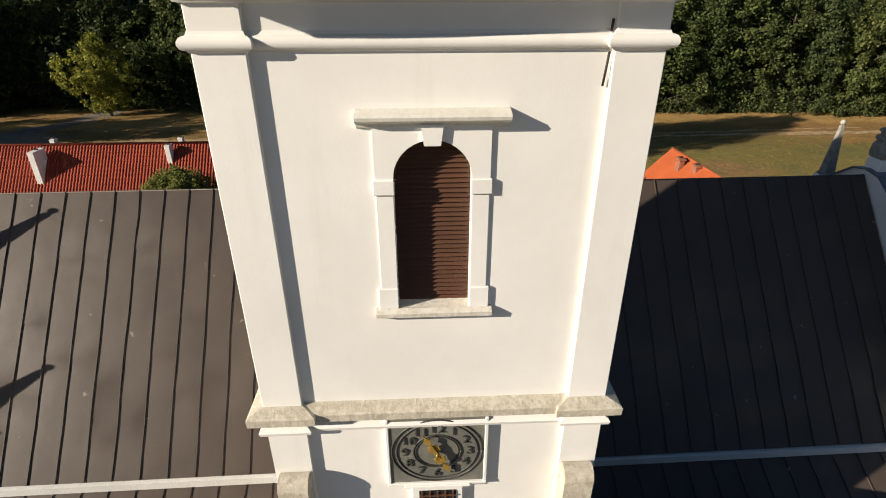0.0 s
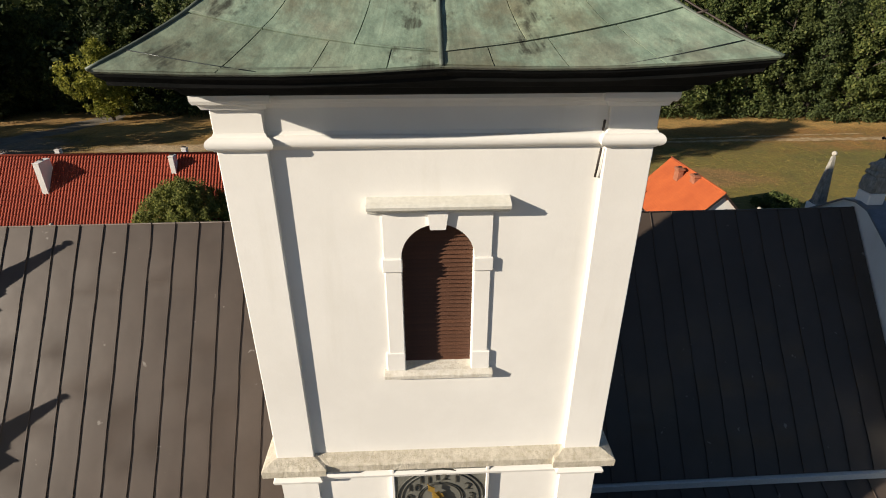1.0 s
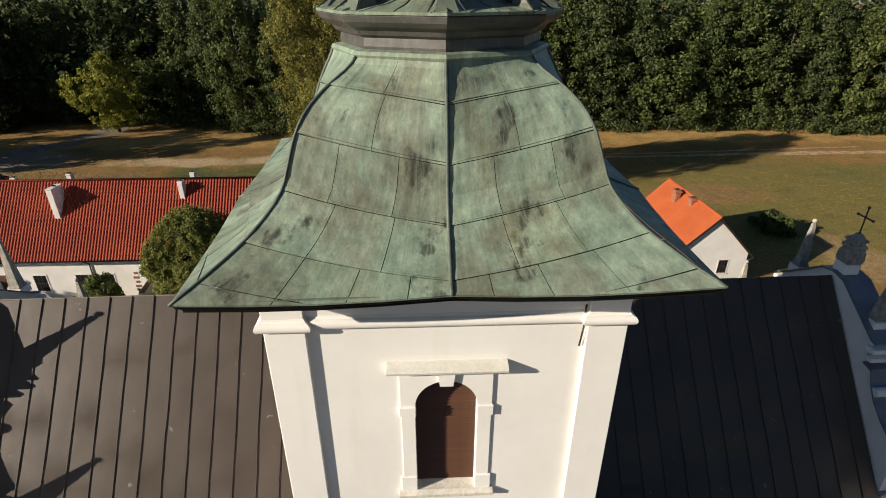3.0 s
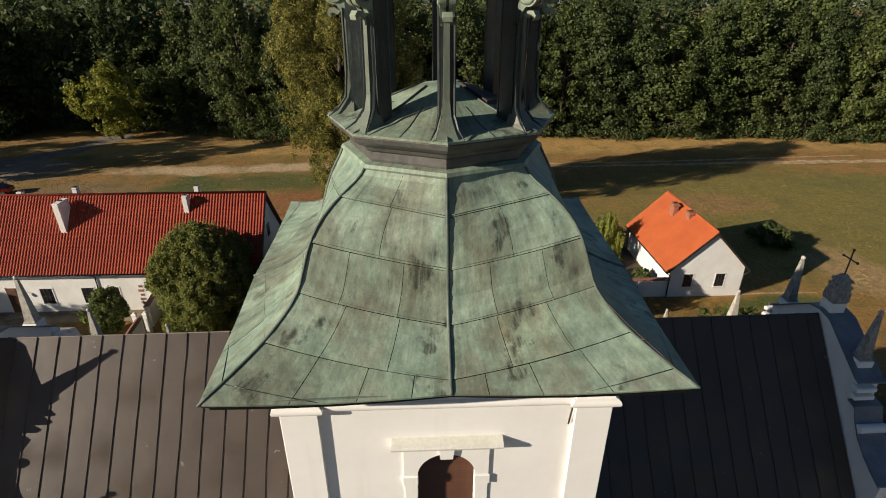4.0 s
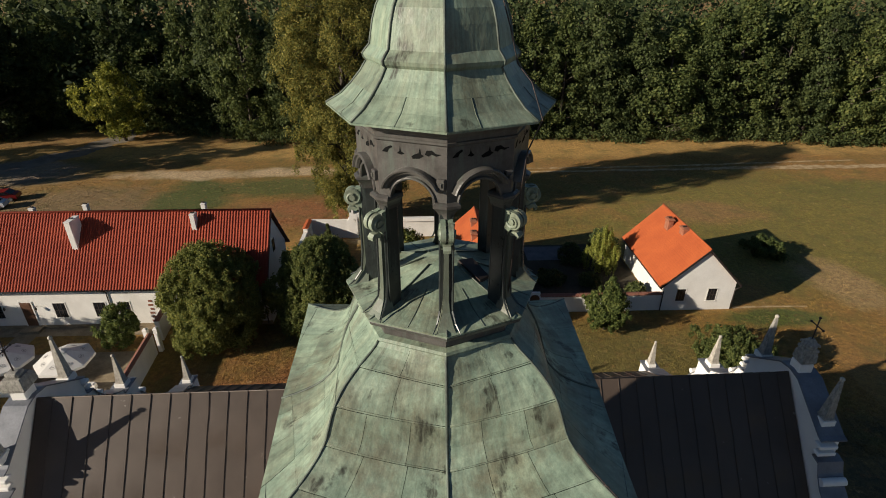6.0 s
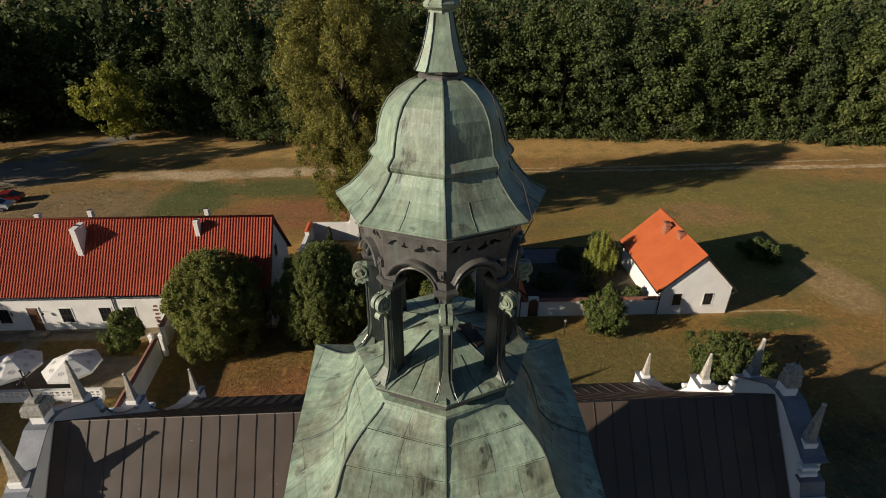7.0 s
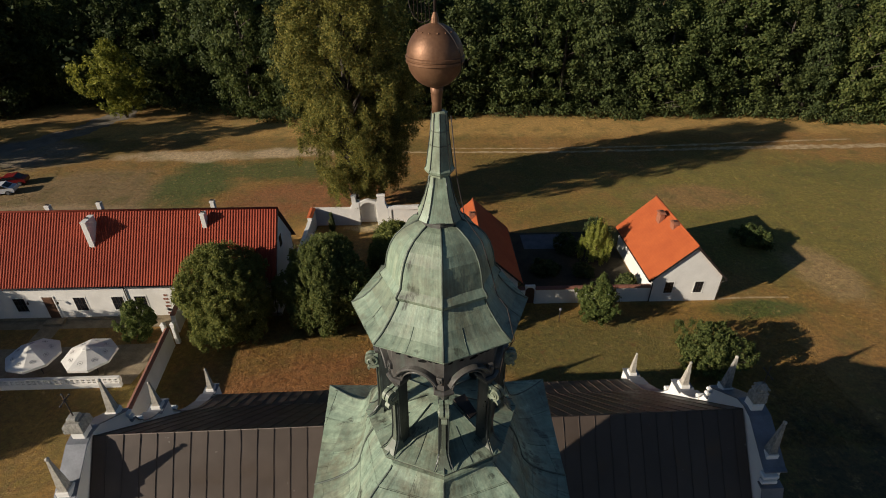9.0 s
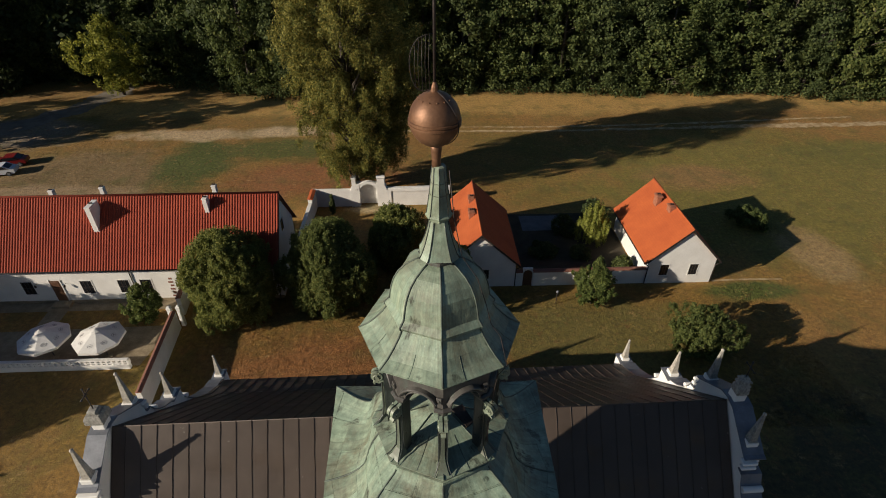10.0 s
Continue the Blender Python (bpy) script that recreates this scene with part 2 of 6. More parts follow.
    c = n.mix(0.85, c, n.ramp(fine, [(0.38, (0.58, 0.58, 0.55)), (0.50, (0.95, 0.95, 0.95)), (0.62, (1.38, 1.32, 1.2))]), "MULTIPLY")
    c = n.mix(0.7, c, n.ramp(tuft, [(0.34, (0.45, 0.47, 0.45)), (0.66, (1.45, 1.4, 1.3))]), "MULTIPLY")
    n.color(c)
    h = n.mix(0.35, fine, tuft)
    n.bump(h, 0.18, 0.8)
    return n.mat


def leaves(name, stops, glow=0.25):
    n = Nodes(name, 0.65)
    n.b.inputs["Specular IOR Level"].default_value = 0.2
    c = n.ramp(n.island(), stops)
    c = n.mix(0.55, c, n.ramp(n.random(), [(0.0, (0.55, 0.62, 0.6)), (0.5, (1, 1, 0.9)), (1.0, (1.12, 1.03, 0.8))]), "MULTIPLY")
    n.color(c)
    tr = n.t.nodes.new("ShaderNodeBsdfTranslucent")
    n.link(c, tr.inputs[0])
    mx = n.t.nodes.new("ShaderNodeMixShader")
    mx.inputs[0].default_value = glow
    n.link(n.b.outputs[0], mx.inputs[1])
    n.link(tr.outputs[0], mx.inputs[2])
    n.link(mx.outputs[0], n.t.nodes["Material Output"].inputs[0])
    return n.mat


PLASTER = plaster()
HOUSE_WHITE = two_tone("house_plaster", (0.70, 0.68, 0.64), (0.80, 0.78, 0.74), 0.6, 25)
LEDGE = stone("weathered_ledge_stone", (0.62, 0.57, 0.47), (0.46, 0.41, 0.33), (0.36, 0.32, 0.23))
SILL = stone("pale_window_stone", (0.72, 0.69, 0.62), (0.62, 0.58, 0.50), (0.52, 0.47, 0.38))
HOOD = two_tone("stained_plaster_moulding", (0.66, 0.64, 0.565), (0.73, 0.715, 0.65), 2.5, 18, 0.9, bump=0.002)
# lichened dark stone; its tone also carries the shade on the right gable
DARK_SHADE_STONE = stone("dark_shade_lichened_stone", (0.36, 0.34, 0.30), (0.22, 0.21, 0.185), (0.12, 0.118, 0.10))
OBELISK = stone("lichened_stone", (0.50, 0.46, 0.39), (0.32, 0.29, 0.25), (0.20, 0.19, 0.16))
COPPER = copper_patina()
COPPER_DARK = tarnished("tarnished_copper", (0.055, 0.051, 0.047), (0.112, 0.106, 0.097), (0.115, 0.14, 0.12), 0.42)
COPPER_BLACK = tarnished("blackened_copper", (0.018, 0.022, 0.022), (0.042, 0.050, 0.048), (0.12, 0.16, 0.14), 0.34)
COPPER_MID = copper_patina("dulled_copper", 0.45)
COPPER_POST = copper_patina("blackening_copper", 0.62)
SEAM = two_tone("seam_copper", (0.05, 0.06, 0.05), (0.11, 0.14, 0.11), 3, 30, 0.6, 0.1)
# near-black tone: shade under the eaves and in pierced ornament, put into the colour
SHADE_BLACK = two_tone("shade_black", (0.006, 0.007, 0.007), (0.011, 0.011, 0.011), 2, 30, 0.9)
SHADE_BLACK.node_tree.nodes["Principled BSDF"].inputs["Specular IOR Level"].default_value = 0.08
METAL = sheet_metal()
FLASH = two_tone("zinc_coping", (0.13, 0.14, 0.16), (0.20, 0.21, 0.235), 1.5, 20, 0.5, 0.2)
FASCIA = two_tone("white_painted_metal", (0.66, 0.65, 0.62), (0.74, 0.73, 0.70), 1, 20, 0.5)
RED = red_tiles()
ORANGE = orange_tiles()
BROWN_WOOD = two_tone("brown_louvre_wood", (0.060, 0.022, 0.008), (0.105, 0.038, 0.014), 4, 50, 0.6, varied=0.3, stretch=(0.3, 1, 1))
DOOR_WOOD = two_tone("door_wood", (0.085, 0.036, 0.016), (0.13, 0.058, 0.028), 3, 40, 0.6)
BALL = two_tone("bare_copper", (0.145, 0.072, 0.040), (0.235, 0.122, 0.066), 2.5, 20, 0.52, 0.5, bump=0.003)
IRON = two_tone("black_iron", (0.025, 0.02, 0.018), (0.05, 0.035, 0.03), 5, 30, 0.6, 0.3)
GLASS = two_tone("dark_window_glass", (0.012, 0.013, 0.015), (0.025, 0.026, 0.03), 2, 10, 0.12, bump=0.0)
CLOCK_PLATE = two_tone("grey_clock_metal", (0.16, 0.16, 0.14), (0.24, 0.235, 0.20), 4, 40, 0.5, 0.2)
CLOCK_MARK = two_tone("dark_clock_paint", (0.035, 0.035, 0.03), (0.06, 0.06, 0.05), 6, 40, 0.5)
GILT = two_tone("worn_gilding", (0.42, 0.26, 0.05), (0.56, 0.36, 0.08), 8, 40, 0.4, 0.5)
CANVAS = two_tone("white_canvas", (0.62, 0.60, 0.56), (0.70, 0.68, 0.64), 2, 30)
CANVAS_INK = two_tone("grey_print", (0.28, 0.27, 0.26), (0.36, 0.35, 0.33), 5, 30)
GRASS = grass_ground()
SAND = two_tone("sandy_track", (0.33, 0.22, 0.10), (0.50, 0.37, 0.21), 0.9, 5, 0.95, bump=0.03, wide=(0.42, 0.58))
PAVING = two_tone("worn_paving", (0.20, 0.155, 0.095), (0.32, 0.255, 0.165), 1.0, 8, 0.9, bump=0.01)
ASPHALT = two_tone("grey_road", (0.12, 0.102, 0.080), (0.22, 0.185, 0.142), 0.5, 8, 0.9, bump=0.01)
SOIL = two_tone("forest_soil", (0.035, 0.028, 0.016), (0.07, 0.055, 0.03), 0.5, 5, 0.95, bump=0.05)
BARK = two_tone("bark", (0.05, 0.04, 0.03), (0.10, 0.08, 0.06), 4, 20, 0.9, bump=0.03, stretch=(1, 1, 0.2))
CHIMNEY_BRICK = two_tone("chimney_brick", (0.24, 0.085, 0.045), (0.36, 0.140, 0.075), 3, 14, 0.85)
BRICK_CAP = two_tone("red_brick_coping", (0.17, 0.068, 0.046), (0.25, 0.105, 0.066), 2, 12, 0.85)
LEAF_DARK = leaves("dark_green_leaves", [(0.0, (0.042, 0.060, 0.023)), (0.6, (0.080, 0.104, 0.038)), (1.0, (0.135, 0.160, 0.056))], 0.38)
LEAF_MID = leaves("green_leaves", [(0.0, (0.052, 0.076, 0.024)), (0.6, (0.098, 0.126, 0.042)), (1.0, (0.170, 0.188, 0.060))], 0.38)
LEAF_YELLOW = leaves("yellowing_leaves", [(0.0, (0.100, 0.112, 0.030)), (0.6, (0.205, 0.198, 0.054)), (1.0, (0.37, 0.31, 0.080))], 0.42)
LEAF_OLIVE = leaves("olive_green_leaves", [(0.0, (0.066, 0.092, 0.026)), (0.6, (0.122, 0.156, 0.044)), (1.0, (0.215, 0.232, 0.068))], 0.38)
LEAF_ROUND = leaves("hornbeam_leaves", [(0.0, (0.112, 0.136, 0.042)), (0.55, (0.185, 0.212, 0.066)), (0.88, (0.265, 0.275, 0.086)), (1.0, (0.36, 0.34, 0.098))], 0.5)
LEAF_WILLOW = leaves("pale_drooping_leaves", [(0.0, (0.17, 0.20, 0.040)), (1.0, (0.38, 0.39, 0.10))], 0.45)
LEAF_LIME = leaves("lime_leaves", [(0.0, (0.110, 0.130, 0.022)), (0.6, (0.24, 0.25, 0.045)), (1.0, (0.44, 0.42, 0.08))], 0.35)
CAR_RED = two_tone("red_car_paint", (0.16, 0.012, 0.014), (0.19, 0.018, 0.018), 1, 10, 0.25, bump=0.0)
CAR_WHITE = two_tone("white_car_paint", (0.55, 0.58, 0.62), (0.62, 0.64, 0.68), 1, 10, 0.25, bump=0.0)
RUBBER = two_tone("tyre_rubber", (0.015, 0.015, 0.015), (0.03, 0.03, 0.03), 4, 30, 0.8)
WATER = two_tone("dull_garden_paving", (0.10, 0.105, 0.115), (0.15, 0.152, 0.16), 1, 8, 0.9)


# ---------------------------------------------------------------- mesh helpers
def thing(name, label, category, at=(0, 0, 0), group="", kind="", turn=0.0):
    ob = new(name)
    ob.empty_display_size = 0.2
    ob.matrix_basis = pose(*at, 0, 0, turn)
    return tagged(ob, label, category, group, kind)


def make(name, verts, faces, mat, parent=None, label="", smooth=False):
    me = bpy.data.meshes.new(name)
    me.from_pydata([tuple(v) for v in verts], [], faces)
    me.materials.append(mat)
    if smooth:
        me.shade_smooth()
    me.update()
    ob = new(name, me)
    if parent is not None:
        ob.parent = parent
    if label:
        tagged(ob, label)
    return ob


def part(name, bm, mat, parent=None, label="", smooth=False):
    me = bpy.data.meshes.new(name)
    bmesh.ops.recalc_face_normals(bm, faces=bm.faces)
    bm.to_mesh(me)
    bm.free()
    me.materials.append(mat)
    if smooth:
        me.shade_smooth()
    ob = new(name, me)
    if parent is not None:
        ob.parent = parent
    if label:
        tagged(ob, label)
    return ob


def shared(name, me, parent, m):
    """One more object on a mesh that exists already."""
    ob = new(name, me)
    ob.parent = parent
    ob.matrix_basis = m
    return ob


def add_box(bm, x0, x1, y0, y1, z0, z1, bevel=0.0):
    vs = [bm.verts.new(p) for p in ((x0, y0, z0), (x1, y0, z0), (x1, y1, z0), (x0, y1, z0), (x0, y0, z1), (x1, y0, z1), (x1, y1, z1), (x0, y1, z1))]
    fs = [bm.faces.new([vs[i] for i in f]) for f in ((3, 2, 1, 0), (4, 5, 6, 7), (0, 1, 5, 4), (1, 2, 6, 5), (2, 3, 7, 6), (3, 0, 4, 7))]
    if bevel:
        bmesh.ops.bevel(bm, geom=list({e for f in fs for e in f.edges}), offset=bevel, segments=1, affect="EDGES", profile=0.5)


def block(name, x0, x1, y0, y1, z0, z1, mat, parent=None, label="", bevel=0.01):
    bm = bmesh.new()
    add_box(bm, x0, x1, y0, y1, z0, z1, bevel)
    return part(name, bm, mat, parent, label)


def add_loft(bm, rings, cap=True, closed=True):
    """A skin over rings of equally many points."""
    vs = [[bm.verts.new(p) for p in r] for r in rings]
    n = len(rings[0])
    for a, b in zip(vs, vs[1:]):
        for i in range(n if closed else n - 1):
            j = (i + 1) % n
            bm.faces.new((a[i], a[j], b[j], b[i]))
    if cap and closed:
        bm.faces.new(vs[0][::-1])
        bm.faces.new(vs[-1])


def loft(name, rings, mat, parent=None, label="", smooth=False, cap=True):
    bm = bmesh.new()
    add_loft(bm, rings, cap)
    return part(name, bm, mat, parent, label, smooth)


def add_prism(bm, outline, axis, a, b):
    """An outline in the plane across the axis, drawn out from a to b. x: (y, z); y: (x, z); z: (x, y)."""
    def at(p, d):
        return (d, p[0], p[1]) if axis == "x" else (p[0], d, p[1]) if axis == "y" else (p[0], p[1], d)
    lo, hi = [bm.verts.new(at(p, a)) for p in outline], [bm.verts.new(at(p, b)) for p in outline]
    n = len(outline)
    bm.faces.new(lo), bm.faces.new(hi[::-1])
    for i in range(n):
        bm.faces.new((lo[i], hi[i], hi[(i + 1) % n], lo[(i + 1) % n]))


def prism(name, outline, axis, a, b, mat, parent=None, label=""):
    bm = bmesh.new()
    add_prism(bm, outline, axis, a, b)
    return part(name, bm, mat, parent, label)


def ring(r, z, n=8, turn=-90.0, x=0.0, y=0.0):
    return [(x + r * math.cos(radians(turn + 360 * i / n)), y + r * math.sin(radians(turn + 360 * i / n)), z) for i in range(n)]


def turned(name, profile, mat, parent=None, label="", n=8, turn=-90.0, at=(0, 0, 0), smooth=False):
    """A solid of n sides from (radius, height) pairs."""
    return loft(name, [[(p[0] + at[0], p[1] + at[1], p[2] + at[2]) for p in ring(r, z, n, turn)] for r, z in profile], mat, parent, label, smooth)


def add_tube(bm, path, radius, n=6):
    path = [Vector(p) for p in path]
    rings = []
    for i, p in enumerate(path):
        d = (path[min(i + 1, len(path) - 1)] - path[max(i - 1, 0)]).normalized()
        side = d.cross(Vector((0.31, 0.87, 0.38))).normalized()
        up = d.cross(side)
        r = radius[i] if isinstance(radius, (list, tuple)) else radius
        rings.append([p + r * (math.cos(2 * math.pi * k / n) * side + math.sin(2 * math.pi * k / n) * up) for k in range(n)])
    add_loft(bm, rings)


def tube(name, path, radius, mat, parent=None, label="", n=6):
    bm = bmesh.new()
    add_tube(bm, path, radius, n)
    return part(name, bm, mat, parent, label, True)


def arc(cx, cz, r, a0, a1, n=12):
    return [(cx + r * math.cos(radians(a0 + (a1 - a0) * i / n)), cz + r * math.sin(radians(a0 + (a1 - a0) * i / n))) for i in range(n + 1)]


def spiral(cx, cz, r0, r1, a0, a1, n=22):
    return [(cx + (r0 + (r1 - r0) * i / n) * math.cos(radians(a0 + (a1 - a0) * i / n)), cz + (r0 + (r1 - r0) * i / n) * math.sin(radians(a0 + (a1 - a0) * i / n))) for i in range(n + 1)]


# ---------------------------------------------------------------- the tower
XC, YC = 0.185, 7.25
W, PIER, FRONT, BACK, DEEP = 2.20, 1.70, -1.96, 2.33, 0.066
tower = thing("church_tower", "tall white plastered baroque church tower with a green copper spire", "tower", (XC, YC, 0))


def tower_plan(off=0.0):
    """The shaft's outline: four corner piers that stand proud of the walls, grown by off."""
    x, q, d, f, b, s = W + off, PIER - off, DEEP, FRONT - off, BACK + off, 1.45 - off
    m = (FRONT + BACK) / 2
    return [(-x, f), (-q, f), (-q, f + d), (q, f + d), (q, f), (x, f), (x, m - s), (x - d, m - s), (x - d, m + s), (x, m + s),
            (x, b), (q, b), (q, b - d), (-q, b - d), (-q, b), (-x, b), (-x, m + s), (-x + d, m + s), (-x + d, m - s), (-x, m - s)]


def band(name, profile, mat, label=""):
    """A moulding round the tower: (offset, height) pairs."""
    return loft(name, [[(x, y, z) for x, y in tower_plan(o)] for o, z in profile], mat, tower, label)


# lower stage
band("lower_shaft", [(0.0, 0.0), (0.0, 16.34)], PLASTER)
band("string_moulding", [(0.005, 16.06), (0.07, 16.10), (0.085, 16.15), (0.06, 16.19), (0.005, 16.22)], PLASTER)
band("ledge", [(0.01, 16.30), (0.10, 16.33), (0.17, 16.35), (0.175, 16.46), (0.155, 16.485), (0.0, 16.535)], LEDGE, "stone ledge dark with moss and grime")

# belfry: corner piers, plain side and back walls, a front wall with an arched opening
for sx_ in (-1, 1):
    for y0, y1 in ((FRONT, FRONT + 0.6), (BACK - 0.6, BACK)):
        block("corner_pier", min(sx_ * PIER, sx_ * W), max(sx_ * PIER, sx_ * W), y0, y1, 16.50, 21.2, PLASTER, tower)
    block("side_wall", min(sx_ * 1.75, sx_ * (W - DEEP)), max(sx_ * 1.75, sx_ * (W - DEEP)), FRONT + 0.6, BACK - 0.6, 16.50, 21.2, PLASTER, tower)
block("back_wall", -PIER, PIER, BACK - 0.5, BACK - DEEP, 16.50, 21.2, PLASTER, tower)
OX, OR, OZ0, OZS = -0.015, 0.41, 17.86, 19.50      # opening: middle, half width, foot, springing
wf, wb = FRONT + DEEP, FRONT + DEEP + 0.40
bm = bmesh.new()
right = [(OX, 16.50), (PIER, 16.50), (PIER, 21.2), (OX, 21.2)] + [(OX, OZS + OR)] + arc(OX, OZS, OR, 90, 0, 10)[1:] + [(OX + OR, OZ0), (OX, OZ0)]
left = [(-PIER if x == PIER else 2 * OX - x, z) for x, z in right][::-1]
add_prism(bm, right, "y", wf, wb)
add_prism(bm, left, "y", wf, wb)
part("front_wall", bm, PLASTER, tower)
block("belfry_floor", -2.1, 2.1, FRONT + 0.3, BACK - 0.3, 16.45, 16.52, PLASTER, tower)

# window surround, each stone a piece
window = new("belfry_window")
window.parent = tower
tagged(window, "arched belfry opening closed by brown wooden louvres")
sf = wf - 0.028
bm = bmesh.new()
half = [(OX, 20.07), (OX + 0.60, 20.07), (OX + 0.60, OZS), (OX + OR, OZS)] + arc(OX, OZS, OR, 0, 90, 10)[1:]
add_prism(bm, half, "y", sf, wf + 0.02)
add_prism(bm, [(2 * OX - x, z) for x, z in half][::-1], "y", sf, wf + 0.02)
part("arch_surround", bm, PLASTER, window)
for s in (-1, 1):
    a, b = sorted((OX + s * OR, OX + s * 0.60))
    block("jamb", a, b, sf + 0.005, wf + 0.02, 18.20, 19.33, PLASTER, window, bevel=0.006)
    a, b = sorted((OX + s * (OR - 0.012), OX + s * 0.625))
    block("impost", a, b, sf - 0.022, wf + 0.02, 19.33, OZS, PLASTER, window, bevel=0.01)
    a, b = sorted((OX + s * (OR - 0.005), OX + s * 0.635))
    block("jamb_base", a, b, sf - 0.012, wf + 0.02, 17.93, 18.20, PLASTER, window, bevel=0.01)
prism("keystone", [(OX - 0.085, 19.86), (OX + 0.085, 19.86), (OX + 0.115, 20.075), (OX - 0.115, 20.075)], "y", sf - 0.045, wf, PLASTER, window)
bm = bmesh.new()
add_prism(bm, [(wf, 20.03), (wf - 0.045, 20.05), (wf - 0.06, 20.085), (wf - 0.12, 20.105), (wf - 0.165, 20.13), (wf - 0.175, 20.165), (wf - 0.16, 20.19), (wf, 20.225)], "x", OX - 0.75, OX + 0.77)
part("hood_moulding", bm, HOOD, window, "weather-stained moulded hood")
bm = bmesh.new()
add_prism(bm, [(wf, 17.80), (wf - 0.05, 17.82), (wf - 0.10, 17.845), (wf - 0.105, 17.90), (wf - 0.04, 17.935), (wf, 17.935)], "x", OX - 0.67, OX + 0.67)
part("sill", bm, SILL, window)
bm = bmesh.new()
add_prism(bm, [(wf - 0.03, 17.86), (wf - 0.03, 17.93), (wf + 0.36, 17.97), (wf + 0.36, 17.86)], "x", OX - OR, OX + OR)
part("sill_slab", bm, SILL, window, "stained stone sill slab")
# louvres
slat = bmesh.new()
add_prism(slat, [(-0.035, -0.042), (-0.025, -0.047), (0.03, 0.030), (0.022, 0.036)], "x", -OR, OR)
slat_me = bpy.data.meshes.new("louvre_slat")
slat.to_mesh(slat_me)
slat.free()
slat_me.materials.append(BROWN_WOOD)
z = 17.99
while z < OZS + OR - 0.03:
    w = 1.0 if z < OZS else math.sqrt(max(0.02, 1 - ((z - OZS) / OR) ** 2))
    shared("louvre_slat", slat_me, window, Matrix.Translation((OX, wf + 0.175, z)) @ Matrix.Diagonal((w, 1, 1, 1)))
    z += 0.056
# added dark sheet, stands in for the unlit belfry behind the slats
block("louvre_dark_sheet", OX - OR - 0.1, OX + OR + 0.1, wf + 0.30, wf + 0.33, 17.80, 20.0, IRON, window, bevel=0.0)
for s in (-1, 1):
    block("louvre_stile", OX + s * (OR - 0.015) - 0.02, OX + s * (OR - 0.015) + 0.02, wf + 0.16, wf + 0.25, 17.93, OZS + 0.1, BROWN_WOOD, window, bevel=0.003)

# mouldings under the eaves
band("torus_moulding", [(0.003, 20.745), (0.02, 20.758)] + [(0.02 + 0.06 * math.cos(a), 20.83 + 0.065 * math.sin(a)) for a in (math.radians(-90 + 15 * k) for k in range(13))] + [(0.012, 20.905), (0.003, 20.93)], PLASTER)
band("frieze", [(0.0, 21.16), (0.0, 21.26)], PLASTER)
band("eaves_cornice", [(0.003, 21.16), (0.05, 21.17), (0.065, 21.20), (0.07, 21.215), (0.105, 21.225), (0.12, 21.26), (0.12, 21.31), (0.05, 21.33)], PLASTER, "stained plaster cornice under the eaves")
tube("drain_pipe", [(PIER - 0.06, wf - 0.03, 20.42), (PIER - 0.04, wf - 0.05, 20.74)], 0.012, IRON, tower, "short dark iron pipe")
tube("drain_stub", [(PIER - 0.04, wf - 0.03, 20.91), (PIER - 0.035, wf - 0.03, 21.02)], 0.012, IRON, tower, "short dark iron pipe")

# clock
clock = new("tower_clock")
clock.parent = tower
tagged(clock, "square grey metal clock face with dark numerals and gilded hands")
cf = FRONT + DEEP - 0.055
CX, CZ, CW, CH = 0.005, 15.645, 0.64, 0.585
block("dial_plate", CX - CW, CX + CW, cf, cf + 0.06, CZ - CH, CZ + CH, CLOCK_PLATE, clock, bevel=0.004)
for s in (-1, 1):
    a, b = sorted((CX + s * CW, CX + s * (CW + 0.05)))
    block("dial_frame", a, b, cf - 0.02, cf + 0.06, CZ - CH - 0.02, CZ + CH, PLASTER, clock)
block("dial_foot", CX - CW - 0.05, CX + CW + 0.05, cf - 0.03, cf + 0.06, CZ - CH - 0.06, CZ - CH - 0.003, PLASTER, clock)
for rr, tt in ((0.96, 0.012), (0.86, 0.010), (0.50, 0.012), (0.455, 0.008)):
    tube("dial_ring", [(CX + CW * rr * math.cos(a), cf - 0.006, CZ + CH * rr * math.sin(a)) for a in [2 * math.pi * i / 48 for i in range(49)]], tt, CLOCK_MARK, clock)
for h in range(1, 13):
    a = radians(90 - 30 * h)
    for i, digit in enumerate(str(h)):
        cu = bpy.data.curves.new("numeral", "FONT")
        cu.body, cu.size, cu.align_x, cu.align_y, cu.extrude = digit, 0.20, "CENTER", "CENTER", 0.006
        tmp = new("numeral", cu)
        me = bpy.data.meshes.new_from_object(tmp.evaluated_get(bpy.context.evaluated_depsgraph_get()))
        bpy.data.objects.remove(tmp)
        me.materials.clear()
        me.materials.append(CLOCK_MARK)
        dx = 0.0 if h < 10 else (-0.055, 0.055)[i]
        shared("numeral", me, clock, pose(CX + dx + CW * 0.69 * math.cos(a), cf - 0.012, CZ + CH * 0.69 * math.sin(a), 90, 0, 0) @ Matrix.Diagonal((1.0, 0.95, 1, 1)))


